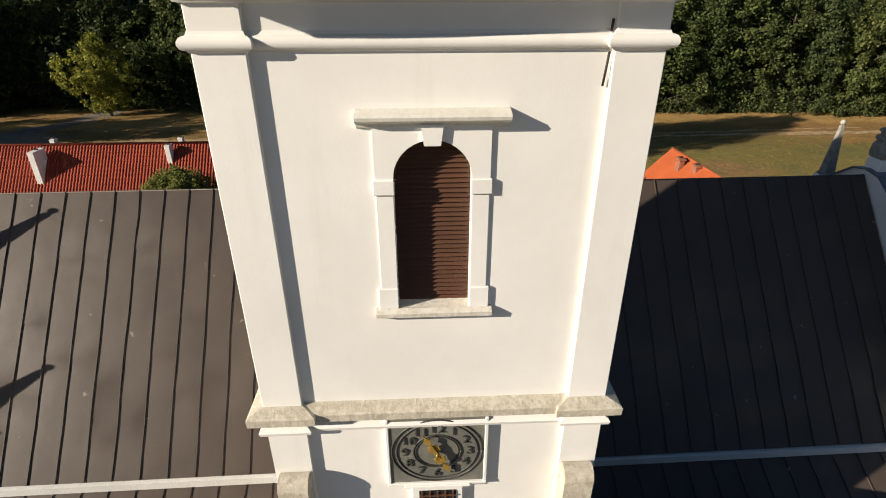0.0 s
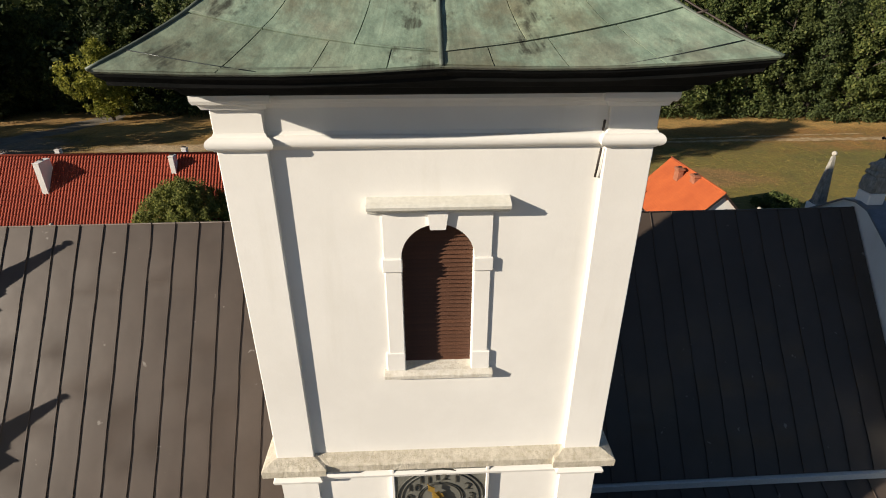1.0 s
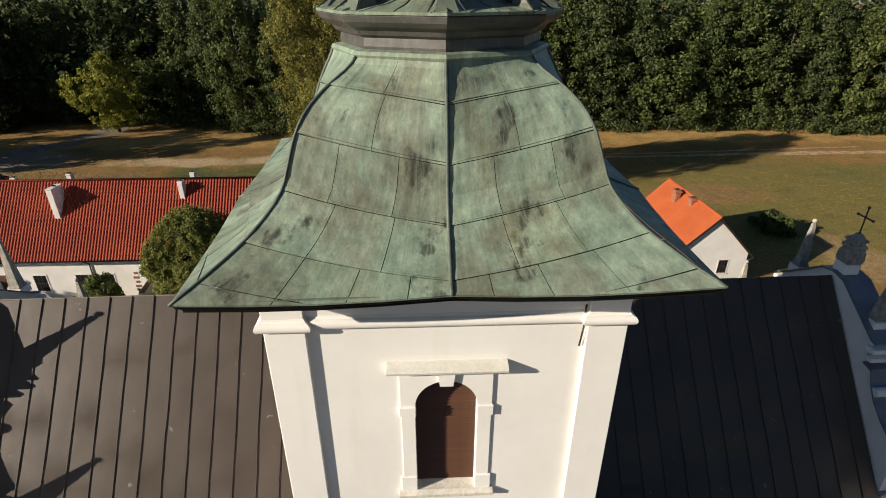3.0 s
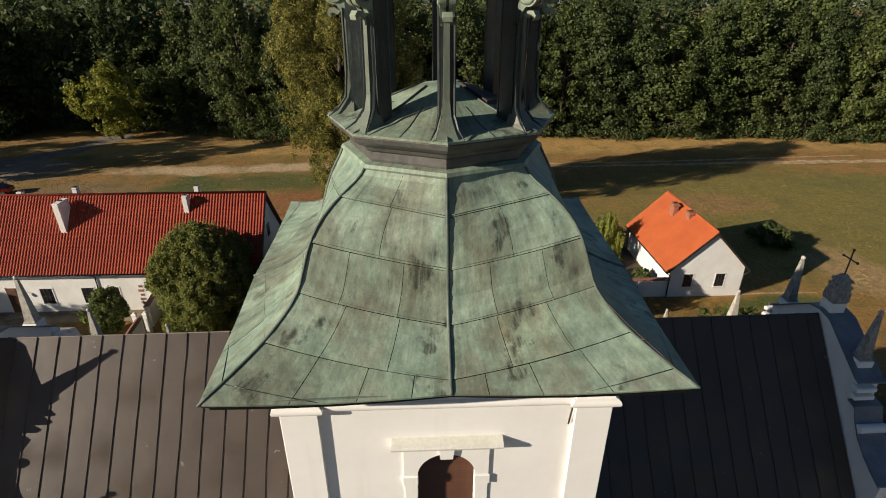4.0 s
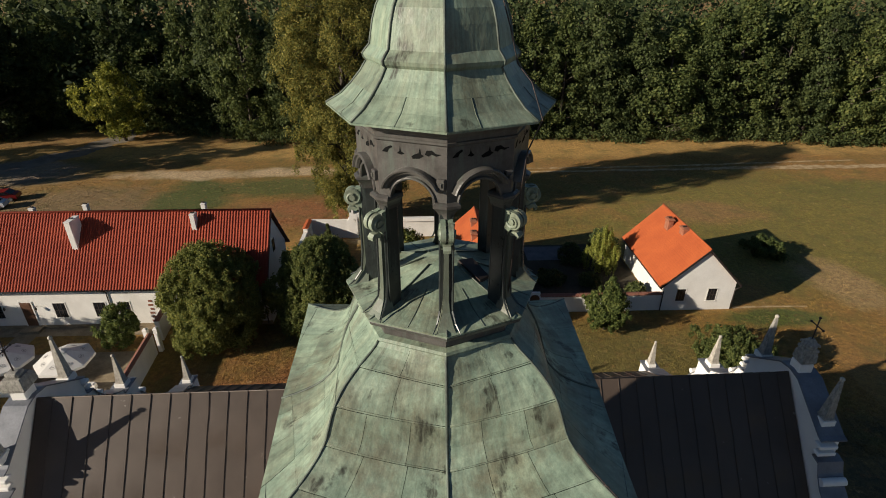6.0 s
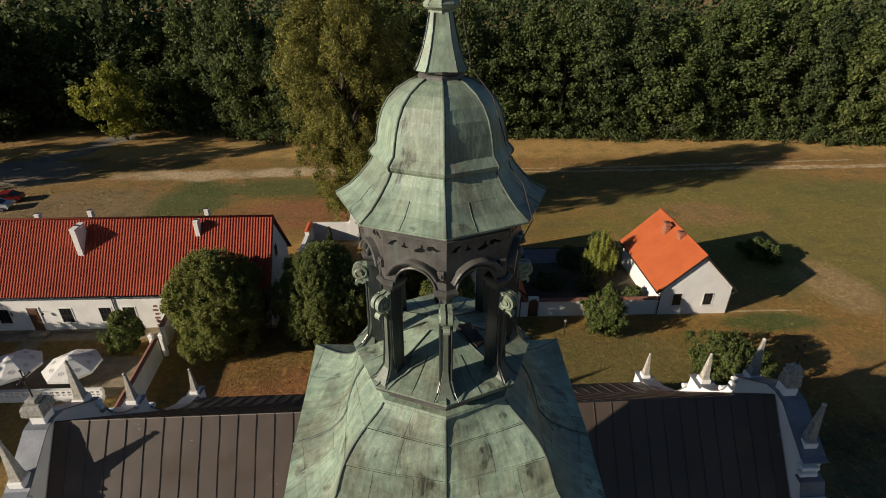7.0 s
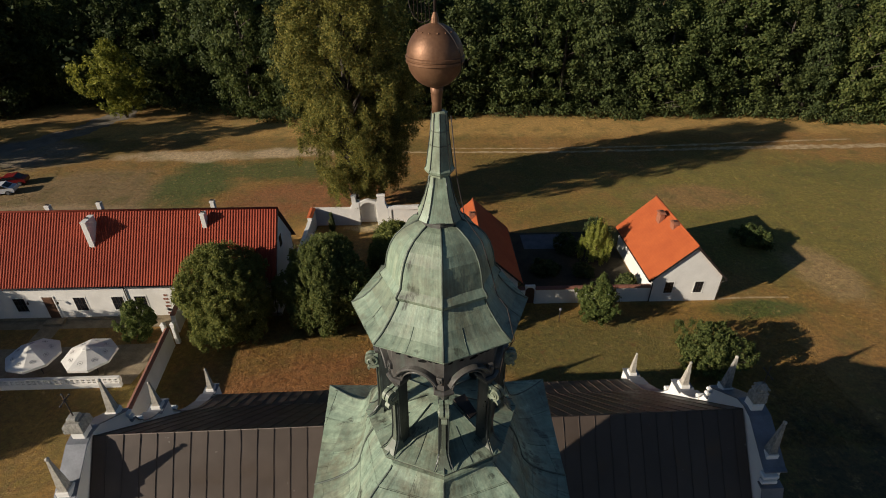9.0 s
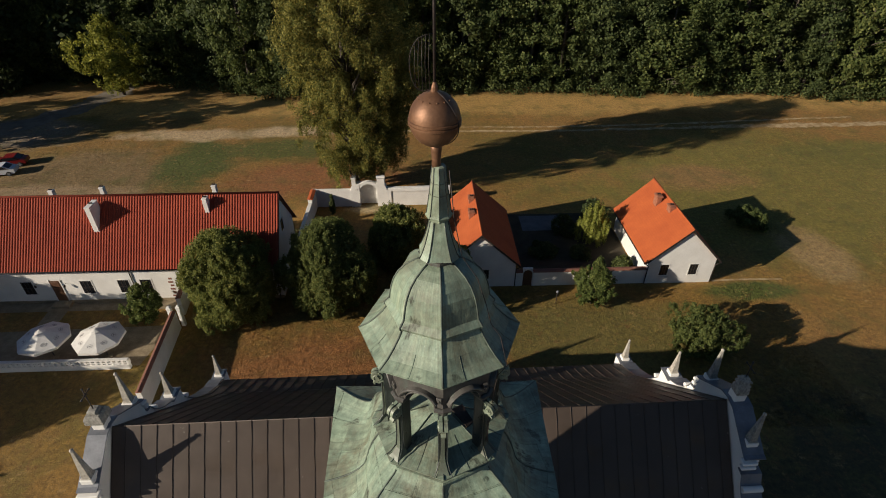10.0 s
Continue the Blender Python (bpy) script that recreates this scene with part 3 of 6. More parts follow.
def clock_hand(angle, length, tail, y):
    bm = bmesh.new()
    add_prism(bm, [(-0.02, -tail), (0.02, -tail), (0.028, 0), (0.018, length * 0.55), (0.055, length * 0.7), (0.02, length * 0.82), (0, length), (-0.02, length * 0.82), (-0.055, length * 0.7), (-0.018, length * 0.55), (-0.028, 0)], "y", y - 0.006, y + 0.006)
    for k in range(5):
        a = radians(90 + 72 * k)
        add_box(bm, 0.05 * math.cos(a) - 0.03, 0.05 * math.cos(a) + 0.03, y - 0.008, y + 0.008, -tail + 0.05 * math.sin(a) - 0.03, -tail + 0.05 * math.sin(a) + 0.03)
    ob = part("clock_hand", bm, GILT, clock, "gilded clock hand")
    ob.matrix_basis = pose(CX, 0, CZ, 0, angle, 0)


clock_hand(154, 0.40, 0.10, cf - 0.06)
clock_hand(-27, 0.42, 0.08, cf - 0.085)
tube("arbor", [(CX, cf, CZ), (CX, cf - 0.1, CZ)], 0.02, GILT, clock)

# window under the clock, scrolls beside it
low = new("lower_window")
low.parent = tower
tagged(low, "small barred window in a moulded white frame")
block("window_frame", CX - 0.36, CX + 0.36, cf - 0.02, cf + 0.06, 13.6, 14.99, PLASTER, low)
block("pane", CX - 0.26, CX + 0.26, cf - 0.028, cf - 0.02, 13.7, 14.90, GLASS, low, bevel=0.0)
for i in range(-2, 3):
    block("glazing_bar", CX + 0.11 * i - 0.012, CX + 0.11 * i + 0.012, cf - 0.045, cf - 0.028, 13.7, 14.90, DOOR_WOOD, low, bevel=0.0)
for i in range(8):
    block("glazing_bar", CX - 0.26, CX + 0.26, cf - 0.05, cf - 0.03, 13.82 + 0.14 * i, 13.84 + 0.14 * i, DOOR_WOOD, low, bevel=0.0)
block("window_hood", CX - 0.46, CX + 0.46, cf - 0.06, cf + 0.06, 14.99, 15.03, PLASTER, low)
for s in (-1, 1):
    bm = bmesh.new()
    prof = [(FRONT - 0.005, 13.2), (FRONT - 0.005, 15.36)] + arc(FRONT - 0.10, 15.24, 0.16, 60, 200, 10) + [(FRONT - 0.22, 13.2)]
    add_prism(bm, prof, "x", s * 1.93 - 0.20, s * 1.93 + 0.20)
    part("scroll_bracket", bm, LEDGE, tower, "mossy stone scroll bracket")

# ---------------------------------------------------------------- copper bell roof
HIP = [(3.92, 21.68), (3.42, 21.87), (2.95, 22.10), (2.56, 22.42), (2.40, 22.75), (2.28, 23.02), (2.10, 23.25), (1.82, 23.45), (1.50, 23.62), (1.36, 23.76)]
RIB = [(2.76, 21.68), (2.40, 21.86), (2.08, 22.09), (1.835, 22.41), (1.745, 22.73), (1.68, 23.00), (1.60, 23.25), (1.50, 23.47), (1.41, 23.63), (1.36, 23.76)]


def along(curve):
    """The curve as a function of its length, 0 to 1, rounded through its points."""
    pts = [np.array(p) for p in curve]
    fine = []
    for i in range(len(pts) - 1):
        p0, p1, p2, p3 = pts[max(i - 1, 0)], pts[i], pts[i + 1], pts[min(i + 2, len(pts) - 1)]
        for k in range(8):
            u = k / 8
            fine.append(0.5 * (2 * p1 + (p2 - p0) * u + (2 * p0 - 5 * p1 + 4 * p2 - p3) * u * u + (3 * p1 - p0 - 3 * p2 + p3) * u ** 3))
    fine.append(pts[-1])
    fine = np.array(fine)
    d = np.concatenate(([0], np.cumsum(np.hypot(*np.diff(fine, axis=0).T))))
    d /= d[-1]
    return lambda s: (float(np.interp(s, d, fine[:, 0])), float(np.interp(s, d, fine[:, 1])))


hip_at, rib_at = along(HIP), along(RIB)


# how far the eaves run out and rise at each corner and side, beginning with the front
EAVES = [(-0.045, -0.045), (0.01, 0.02), (0.15, 0.05), (0.28, 0.10), (0.18, 0.08), (0.28, 0.10), (0.15, 0.02), (0.0, -0.055)]


def bell_corner(k, s, off=0.0):
    r, z = (rib_at if k % 2 == 0 else hip_at)(s)
    f = (1 - s) ** 3
    r, z = r + EAVES[k % 8][0] * f, z + EAVES[k % 8][1] * f
    a = radians(-90 + 45 * k)
    return Vector(((r + off) * math.cos(a), 0.06 + (r + off) * math.sin(a), z + off * 0.4))


def bell_at(k, u, s, off=0.0):
    """A point of the roof between two seams; the eaves sag between the corners."""
    p = bell_corner(k, s, off).lerp(bell_corner(k + 1, s, off), u)
    p.z -= 0.045 * math.sin(math.pi * u) * (1 - s) ** 4
    return p


def bell_ring(s, off=0.0, dz=0.0):
    return [bell_at(k, q / 4, s, off) + Vector((0, 0, dz)) for k in range(8) for q in range(4)]


bell = new("bell_roof")
bell.parent = tower
tagged(bell, "bell-shaped roof of patinated green copper sheets with upstanding seams")
steps = [i / 28 for i in range(29)]
loft("roof_shell", [bell_ring(s, -0.03) for s in steps], SEAM, bell, "dark copper under-layer")
loft("drip_edge", [bell_ring(0.0, o, dz) for o, dz in ((-0.03, 0.012), (0.008, 0.004), (0.008, -0.010), (-0.05, -0.022))], COPPER_MID, bell)


def eaves_ring(o, z):
    """A ring round the shaft, through its corners and the middles of its sides."""
    m, h = (FRONT + BACK) / 2, (BACK - FRONT) / 2 + o
    x = W + o
    pts = [Vector(p) for p in ((0, m - h, z), (x, m - h, z), (x, m, z), (x, m + h, z), (0, m + h, z), (-x, m + h, z), (-x, m, z), (-x, m - h, z))]
    return [pts[k].lerp(pts[(k + 1) % 8], q / 4) for k in range(8) for q in range(4)]


# the soffit's shade is painted: these boards are coloured almost black
loft("eaves_board", [bell_ring(0.0, o, dz) for o, dz in ((-0.02, -0.012), (-0.035, -0.035), (-0.10, -0.055), (-0.105, -0.085))] + [eaves_ring(o, z) for o, z in ((0.46, 21.50), (0.40, 21.49), (0.28, 21.40), (0.20, 21.385), (0.15, 21.33), (0.10, 21.305))], SHADE_BLACK, bell, "moulded boards under the eaves, blackened with painted shade")
for k in range(8):
    tube("hip_seam" if k % 2 else "mid_seam", [bell_corner(k, s, 0.012) for s in steps], 0.018 if k % 2 else 0.026, SEAM, bell, "raised dark copper seam")
turned("neck_roll", [(1.30, 23.69), (1.385, 23.715), (1.405, 23.745), (1.38, 23.785), (1.28, 23.80)], COPPER, bell, "rolled copper flange", at=(0, 0.04, 0))
turned("neck", [(1.27, 23.78), (1.28, 23.83), (1.27, 23.92), (1.33, 23.95), (1.36, 24.00), (1.45, 24.04), (1.52, 24.09), (1.545, 24.15), (1.53, 24.17), (1.3, 24.19)], COPPER_DARK, bell, "dark moulded copper neck", at=(0, 0.04, 0))

tube("lightning_wire", [bell_corner(1, 0.40 - 0.045 * q, 0.03 + 0.045 * math.sin(0.45 * q)) for q in range(8)], 0.009, IRON, bell, "black lightning wire along the hip")
tube("wire_bracket", [bell_corner(1, 0.24, -0.01), bell_corner(1, 0.235, 0.10)], 0.013, IRON, bell)

# ---------------------------------------------------------------- open lantern
LY = 0.03
lantern = new("lantern")
lantern.parent = tower
lantern.location = (0, LY, 0)
tagged(lantern, "open eight-sided copper lantern on slender posts with scrolls")
turned("lantern_floor", [(1.545, 24.165), (1.55, 24.195), (1.18, 24.26), (0.75, 24.40), (0.30, 24.58), (0.05, 24.62)], COPPER, lantern, "sloping green copper floor")
for i in range(8):
    a = radians(-90 + 45 * i)
    tube("floor_seam", [(r * math.cos(a), r * math.sin(a), z + 0.005) for r, z in ((1.54, 24.20), (1.18, 24.265), (0.75, 24.405), (0.3, 24.585))], 0.014, SEAM, lantern)
    b = radians(-67.5 + 45 * i)
    tube("floor_joint", [(r * math.cos(b), r * math.sin(b), z) for r, z in ((1.42, 24.197), (1.09, 24.262), (0.69, 24.402))], 0.008, SEAM, lantern)


# the floor stays closed: a dark slab paints the hatch's black opening
hatch = [(0.24, -0.14, 24.62), (0.48, 0.05, 24.55), (0.70, -0.33, 24.44), (0.55, -0.48, 24.45)]
make("floor_hatch", hatch + [(x, y, z - 0.06) for x, y, z in hatch], [(3, 2, 1, 0), (4, 5, 6, 7)] + [(i, (i + 1) % 4, 4 + (i + 1) % 4, 4 + i) for i in range(4)], IRON, lantern, "dark slab painted as an open floor hatch")


def oriented(i, r=0.0, z=0.0):
    """Local x runs outwards through corner i, local y sideways."""
    a = -90 + 45 * i
    return pose(0, 0, z, 0, 0, a) @ Matrix.Translation((r, 0, 0))


def keep_mesh(name, bm, mat):
    bmesh.ops.recalc_face_normals(bm, faces=bm.faces)
    me = bpy.data.meshes.new(name)
    bm.to_mesh(me)
    bm.free()
    me.materials.append(mat)
    return me


def post_mesh():
    bm = bmesh.new()
    add_loft(bm, [[(x, y, z) for x, y in ((-d, -w), (d, -w), (d, w), (-d, w))] for d, w, z in ((0.10, 0.085, 24.24), (0.10, 0.085, 25.86))])
    for s in (-1, 1):
        add_tube(bm, [(0.10 + x, s * y, z) for x, y, z in ((0.30, 0.19, 24.205), (0.18, 0.13, 24.29), (0.07, 0.088, 24.44), (0.035, 0.085, 24.8), (0.035, 0.085, 25.5))], [0.006, 0.014, 0.018, 0.018, 0.016], 5)
        add_tube(bm, [(-0.10, s * 0.085, z) for z in (24.24, 25.0, 25.86)], 0.012, 5)
    return keep_mesh("post", bm, COPPER_BLACK)


def post_panel_mesh():
    """The facing of a post: a narrow raised strip whose foot spreads over the floor."""
    bm = bmesh.new()
    add_loft(bm, [[(0.10 + x, y, z) for x, y in ((-0.03, -w), (d, -w * 0.8), (d, w * 0.8), (-0.03, w))] for d, w, z in ((0.26, 0.16, 24.205), (0.20, 0.12, 24.27), (0.10, 0.065, 24.42), (0.07, 0.044, 24.6), (0.06, 0.038, 25.45))])
    return keep_mesh("post_facing", bm, COPPER_POST)


def scroll_mesh():
    """A console: a scroll in two rolls with a groove between, rolled at its head, a curled leaf below."""
    bm = bmesh.new()
    outer = [(0.10, 25.30), (0.12, 25.36), (0.16, 25.44), (0.20, 25.50)] + arc(0.25, 25.66, 0.125, -100, 110, 14) + [(0.10, 25.80)]
    for a, b in ((-0.080, -0.016), (0.016, 0.080)):
        add_prism(bm, outer, "y", a, b)
    roll = spiral(0.25, 25.66, 0.120, 0.045, 110, 470, 22)
    for s in (-1, 1):
        add_tube(bm, [(x, s * 0.084, z) for x, z in roll], 0.020, 5)
        add_prism(bm, arc(0.25, 25.66, 0.042, 0, 330, 11), "y", s * 0.078, s * 0.115)
    leaf = [(0.18, 25.46), (0.25, 25.50), (0.31, 25.50), (0.345, 25.455), (0.335, 25.41), (0.30, 25.395), (0.31, 25.43), (0.28, 25.45), (0.22, 25.42)]
    add_prism(bm, leaf, "y", -0.05, 0.05)
    return keep_mesh("scroll", bm, COPPER)


def groove_mesh():
    bm = bmesh.new()
    add_prism(bm, [(0.10, 25.34), (0.14, 25.44)] + arc(0.25, 25.66, 0.108, -100, 110, 12) + [(0.10, 25.78)], "y", -0.0155, 0.0155)
    return keep_mesh("scroll_groove", bm, COPPER_BLACK)


def capital_mesh():
    bm = bmesh.new()
    add_loft(bm, [[(x, y, z) for x, y in ((-0.14, -w), (d - 0.05, -w), (d, 0), (d - 0.05, w), (-0.14, w))] for d, w, z in ((0.12, 0.09, 25.80), (0.13, 0.10, 25.85), (0.15, 0.125, 25.90), (0.18, 0.16, 25.945), (0.19, 0.175, 25.96), (0.19, 0.175, 25.995), (0.15, 0.15, 26.02))])
    return keep_mesh("capital", bm, COPPER_DARK)


PR = 1.10
meshes = {"post": post_mesh(), "post_facing": post_panel_mesh(), "scroll": scroll_mesh(), "scroll_groove": groove_mesh(), "capital": capital_mesh()}
for i in range(8):
    for name_, me in meshes.items():
        shared(name_, me, lantern, oriented(i, PR - (0.02 if "scroll" in name_ else 0.0)))
tube("bell_rope", [(0.12, 0.05, 24.55), (0.135, 0.05, 25.6), (0.14, 0.06, 26.9)], 0.011, FASCIA, lantern, "pale rope hanging in the lantern")


def arch_face(i):
    """One side of the upper wall, with its round arch, archivolt and dark plates for pierced tendrils."""
    r = 1.22
    inr, side = r * math.cos(radians(22.5)), 2 * r * math.sin(radians(22.5))
    m = pose(0, 0, 0, 0, 0, -67.5 + 45 * i)
    h, ar, zs = side / 2, 0.30, 25.98
    bm = bmesh.new()
    outline = [(h, zs), (h, 26.93), (-h, 26.93), (-h, zs), (-ar, zs)] + arc(0, zs, ar, 180, 0, 14)[1:]
    add_prism(bm, outline, "x", inr - 0.10, inr)
    wall = part("arch_wall", bm, COPPER_DARK, lantern, "dark copper arcade wall")
    wall.matrix_basis = m
    hood = [(0.330, 0.0), (0.330, 0.04), (0.345, 0.075), (0.370, 0.085), (0.385, 0.115), (0.405, 0.12), (0.418, 0.10), (0.42, 0.05), (0.42, 0.0)]
    bm = bmesh.new()
    add_loft(bm, [[(inr + d - 0.01, rr * math.cos(radians(t)), zs + 0.06 + 0.95 * rr * math.sin(radians(t))) for rr, d in hood] for t in range(24, 165, 7)])
    part("arch_hood", bm, COPPER_DARK, lantern, "rolled copper hood over the arch").matrix_basis = m
    bm = bmesh.new()
    add_tube(bm, [(inr + 0.012, y, z) for y, z in arc(0, zs, ar + 0.012, 0, 180, 16)], 0.020, 6)
    part("archivolt", bm, COPPER_DARK, lantern).matrix_basis = m
    bm = bmesh.new()
    add_box(bm, inr - 0.02, inr + 0.055, 0.345, 0.455, 26.20, 26.34, 0.012)
    add_box(bm, inr + 0.05, inr + 0.075, 0.375, 0.425, 26.24, 26.30, 0.008)
    part("corner_block", bm, COPPER_DARK, lantern).matrix_basis = m
    cuts = ([(-0.40, 26.60), (-0.34, 26.66), (-0.27, 26.69), (-0.25, 26.67), (-0.30, 26.64), (-0.32, 26.60)],
            [(-0.15, 26.69), (-0.135, 26.63), (-0.09, 26.60), (-0.14, 26.585), (-0.19, 26.60), (-0.16, 26.63)],
            [(0.115, 26.70), (0.13, 26.62), (0.17, 26.60), (0.11, 26.56), (0.02, 26.55), (0.00, 26.58), (0.05, 26.61), (0.10, 26.63)],
            [(0.18, 26.62), (0.20, 26.67), (0.27, 26.68), (0.33, 26.64), (0.40, 26.64), (0.33, 26.61), (0.27, 26.63), (0.23, 26.60)])
    # nothing is cut: black plates paint the darkness of the tendril holes
    for c in cuts:
        bm = bmesh.new()
        add_prism(bm, c, "x", inr - 0.02, inr + 0.003)
        part("tendril_dark_plate", bm, SHADE_BLACK, lantern, "black plate painted as a pierced tendril hole").matrix_basis = m


for i in range(8):
    arch_face(i)
turned("frieze_moulding", [(1.10, 26.74), (1.235, 26.745), (1.265, 26.765), (1.265, 26.79), (1.245, 26.80), (1.25, 26.85), (1.285, 26.90), (1.35, 26.94), (1.37, 26.945), (1.375, 26.965), (1.50, 26.99)], COPPER_DARK, lantern, "moulded copper cornice of the lantern")

# ---------------------------------------------------------------- cupola and spire
CUP = [(1.565, 27.015), (1.36, 27.13), (1.20, 27.28), (1.07, 27.43), (0.985, 27.56), (1.02, 27.60), (1.03, 27.645), (0.985, 27.70), (0.93, 27.76), (0.905, 27.90), (0.875, 28.05), (0.82, 28.22), (0.73, 28.38), (0.60, 28.51), (0.42, 28.62), (0.30, 28.66)]
cupola = new("cupola")
cupola.parent = tower
cupola.location = (-0.02, LY, 0)
tagged(cupola, "small eight-sided copper cupola streaked with green patina")
sides = [(r, z) for r, z in CUP]
turned("cupola_shell", [(r - 0.012, z) for r, z in sides], SEAM, cupola)
turned("cupola_edge", [(1.45, 26.985), (1.57, 26.985), (1.575, 27.012), (1.45, 27.03)], COPPER, cupola)
for i in range(8):
    a = radians(-90 + 45 * i)
    tube("cupola_seam", [((r + 0.006) * math.cos(a), (r + 0.006) * math.sin(a), z + 0.004) for r, z in sides], 0.017, SEAM, cupola)
    u_ = 0.36 + 0.28 * ((i * 5) % 8) / 8
    tube("cupola_joint", [Vector(((r + 0.004) * math.cos(a), (r + 0.004) * math.sin(a), z + 0.004)).lerp(Vector(((r + 0.004) * math.cos(a + math.pi / 4), (r + 0.004) * math.sin(a + math.pi / 4), z + 0.004)), u_) for r, z in sides[:3]], 0.0045, COPPER_MID, cupola)
    for j0, j1 in ((0, 2), (2, 4), (4, 8), (8, 11), (11, len(CUP) - 1)):
        verts, faces = [], []
        for r, z in sides[j0:j1 + 1]:
            p = [Vector((r * math.cos(a + d), r * math.sin(a + d), z)) for d in (0, math.pi / 4)]
            lift = Vector((math.cos(a + math.pi / 8), math.sin(a + math.pi / 8), 0.6)) * (0.004 if j0 else 0.002)
            verts += [p[0].lerp(p[1], u) + lift for u in (0.012, 0.5, 0.988)]
        n = j1 - j0
        faces = [(3 * q + c, 3 * q + c + 1, 3 * q + c + 4, 3 * q + c + 3) for q in range(n) for c in range(2)]
        make("copper_sheet", verts, faces, COPPER, cupola)

spire = new("spire")
spire.parent = tower
spire.location = (-0.03, LY, 0)
tagged(spire, "slender eight-sided copper spire carrying a bare copper ball")
turned("spire_collar", [(0.32, 28.62), (0.31, 28.70), (0.29, 28.72), (0.29, 28.735), (0.36, 28.75), (0.37, 28.78)], COPPER_DARK, spire)
def chamfered(r, z):
    return [(r * math.cos(radians(a + d)), r * math.sin(radians(a + d)), z) for a in (-90, 0, 90, 180) for d in (-31, 31)]


loft("spire_foot", [chamfered(r, z) for r, z in ((0.40, 28.775), (0.35, 28.86), (0.275, 29.05), (0.21, 29.28), (0.172, 29.46))], COPPER, spire)
turned("spire_flange", [(0.165, 29.45), (0.16, 29.48), (0.225, 29.52), (0.235, 29.56), (0.20, 29.60)], COPPER, spire)
turned("spire_shaft", [(0.205, 29.59), (0.185, 29.75), (0.145, 30.05), (0.11, 30.43), (0.085, 30.45)], COPPER, spire)
for i, (x, y, _) in enumerate(chamfered(1.0, 0)):
    tube("foot_seam", [(x * r, y * r, z) for r, z in ((0.405, 28.78), (0.353, 28.86), (0.278, 29.05), (0.213, 29.28), (0.175, 29.46))], 0.009, COPPER_BLACK, spire)
    a = radians(-90 + 45 * i)
    tube("spire_seam", [(r * math.cos(a), r * math.sin(a), z) for r, z in ((0.235, 29.54), (0.207, 29.60), (0.147, 30.05), (0.112, 30.43))], 0.008, COPPER_BLACK, spire)
for z, r in ((29.95, 0.160), (30.16, 0.138)):
    turned("spire_joint", [(r - 0.01, z - 0.010), (r + 0.006, z - 0.005), (r + 0.006, z + 0.005), (r - 0.01, z + 0.010)], COPPER_MID, spire)
turned("ball_neck", [(0.075, 30.42), (0.07, 30.55), (0.085, 30.70), (0.10, 30.82)], BALL, spire, n=16, at=(-0.04, 0, 0), smooth=True)
BZ = 31.20
turned("ball", [(0.05, BZ - 0.425)] + [(0.39 * math.cos(radians(a)), BZ + 0.42 * math.sin(radians(a))) for a in range(-80, 85, 10)] + [(0.04, BZ + 0.43)], BALL, spire, "bare copper ball", n=40, at=(-0.06, 0, 0), smooth=True)
for z, r in ((BZ - 0.055, 0.391), (BZ + 0.0, 0.393)):
    turned("ball_band", [(r - 0.005, z - 0.022), (r + 0.010, z - 0.014), (r + 0.010, z + 0.014), (r - 0.005, z + 0.022)], BALL, spire, n=40, at=(-0.06, 0, 0))
rv = bmesh.new()
bmesh.ops.create_icosphere(rv, subdivisions=1, radius=0.014)
rv = keep_mesh("rivet", rv, BALL)
for i in range(14):
    a = radians(360 / 14 * i - 84)
    shared("rivet", rv, spire, Matrix.Translation((-0.06 + 0.25 * math.cos(a), 0.25 * math.sin(a), BZ + 0.325)))
tube("ball_wire", [(-0.06 + 0.41 * math.cos(a) * math.cos(t), 0.41 * math.cos(a) * math.sin(t), BZ + 0.44 * math.sin(a)) for a, t in [(radians(80 - 12 * i), radians(-60 + 4 * i)) for i in range(13)]], 0.007, IRON, spire, "lightning wire")
vane = new("weather_vane")
vane.parent = tower
vane.location = (-0.09, LY, 0)
tagged(vane, "dark wrought-iron weather vane above the ball")
tube("rod", [(0, 0, 31.58), (0, 0, 34.2)], 0.022, IRON, vane)
turned("rod_socket", [(0.06, 31.60), (0.05, 31.68), (0.025, 31.75)], BALL, vane, n=12)
tube("banner_edge", [(-0.03, 0, 31.68), (-0.09, 0, 31.64), (-0.16, 0, 31.62), (-0.22, 0, 31.64), (-0.28, 0, 31.70), (-0.325, 0, 31.80), (-0.35, 0, 31.94), (-0.35, 0, 32.06), (-0.33, 0, 32.17), (-0.285, 0, 32.27), (-0.22, 0, 32.35), (-0.13, 0, 32.39), (-0.02, 0, 32.41)], 0.006, IRON, vane)
for xx, z0, z1 in ((-0.07, 31.66, 32.40), (-0.12, 31.64, 32.39), (-0.17, 31.63, 32.37), (-0.22, 31.65, 32.34), (-0.27, 31.70, 32.27)):
    tube("banner_bar", [(xx, 0, z0), (xx - 0.012, 0, (z0 + z1) / 2), (xx + 0.005, 0, z1)], 0.0045, IRON, vane)
tube("cross_arm", [(-0.4, 0, 33.5), (0.4, 0, 33.5)], 0.02, IRON, vane)
tube("lightning_wire", [(0.13, LY - 0.10, 30.4), (0.22, LY - 0.12, 29.5), (0.36, LY - 0.20, 28.8), (0.62, LY - 0.45, 28.5), (0.78, LY - 0.55, 28.0), (0.88, LY - 0.62, 27.6), (1.05, LY - 0.75, 27.4), (1.14, LY - 1.10, 27.03), (1.02, LY - 0.95, 26.6), (0.98, LY - 0.93, 26.1), (0.9, LY - 0.9, 24.3)], 0.009, IRON, tower, "thin lightning wire")


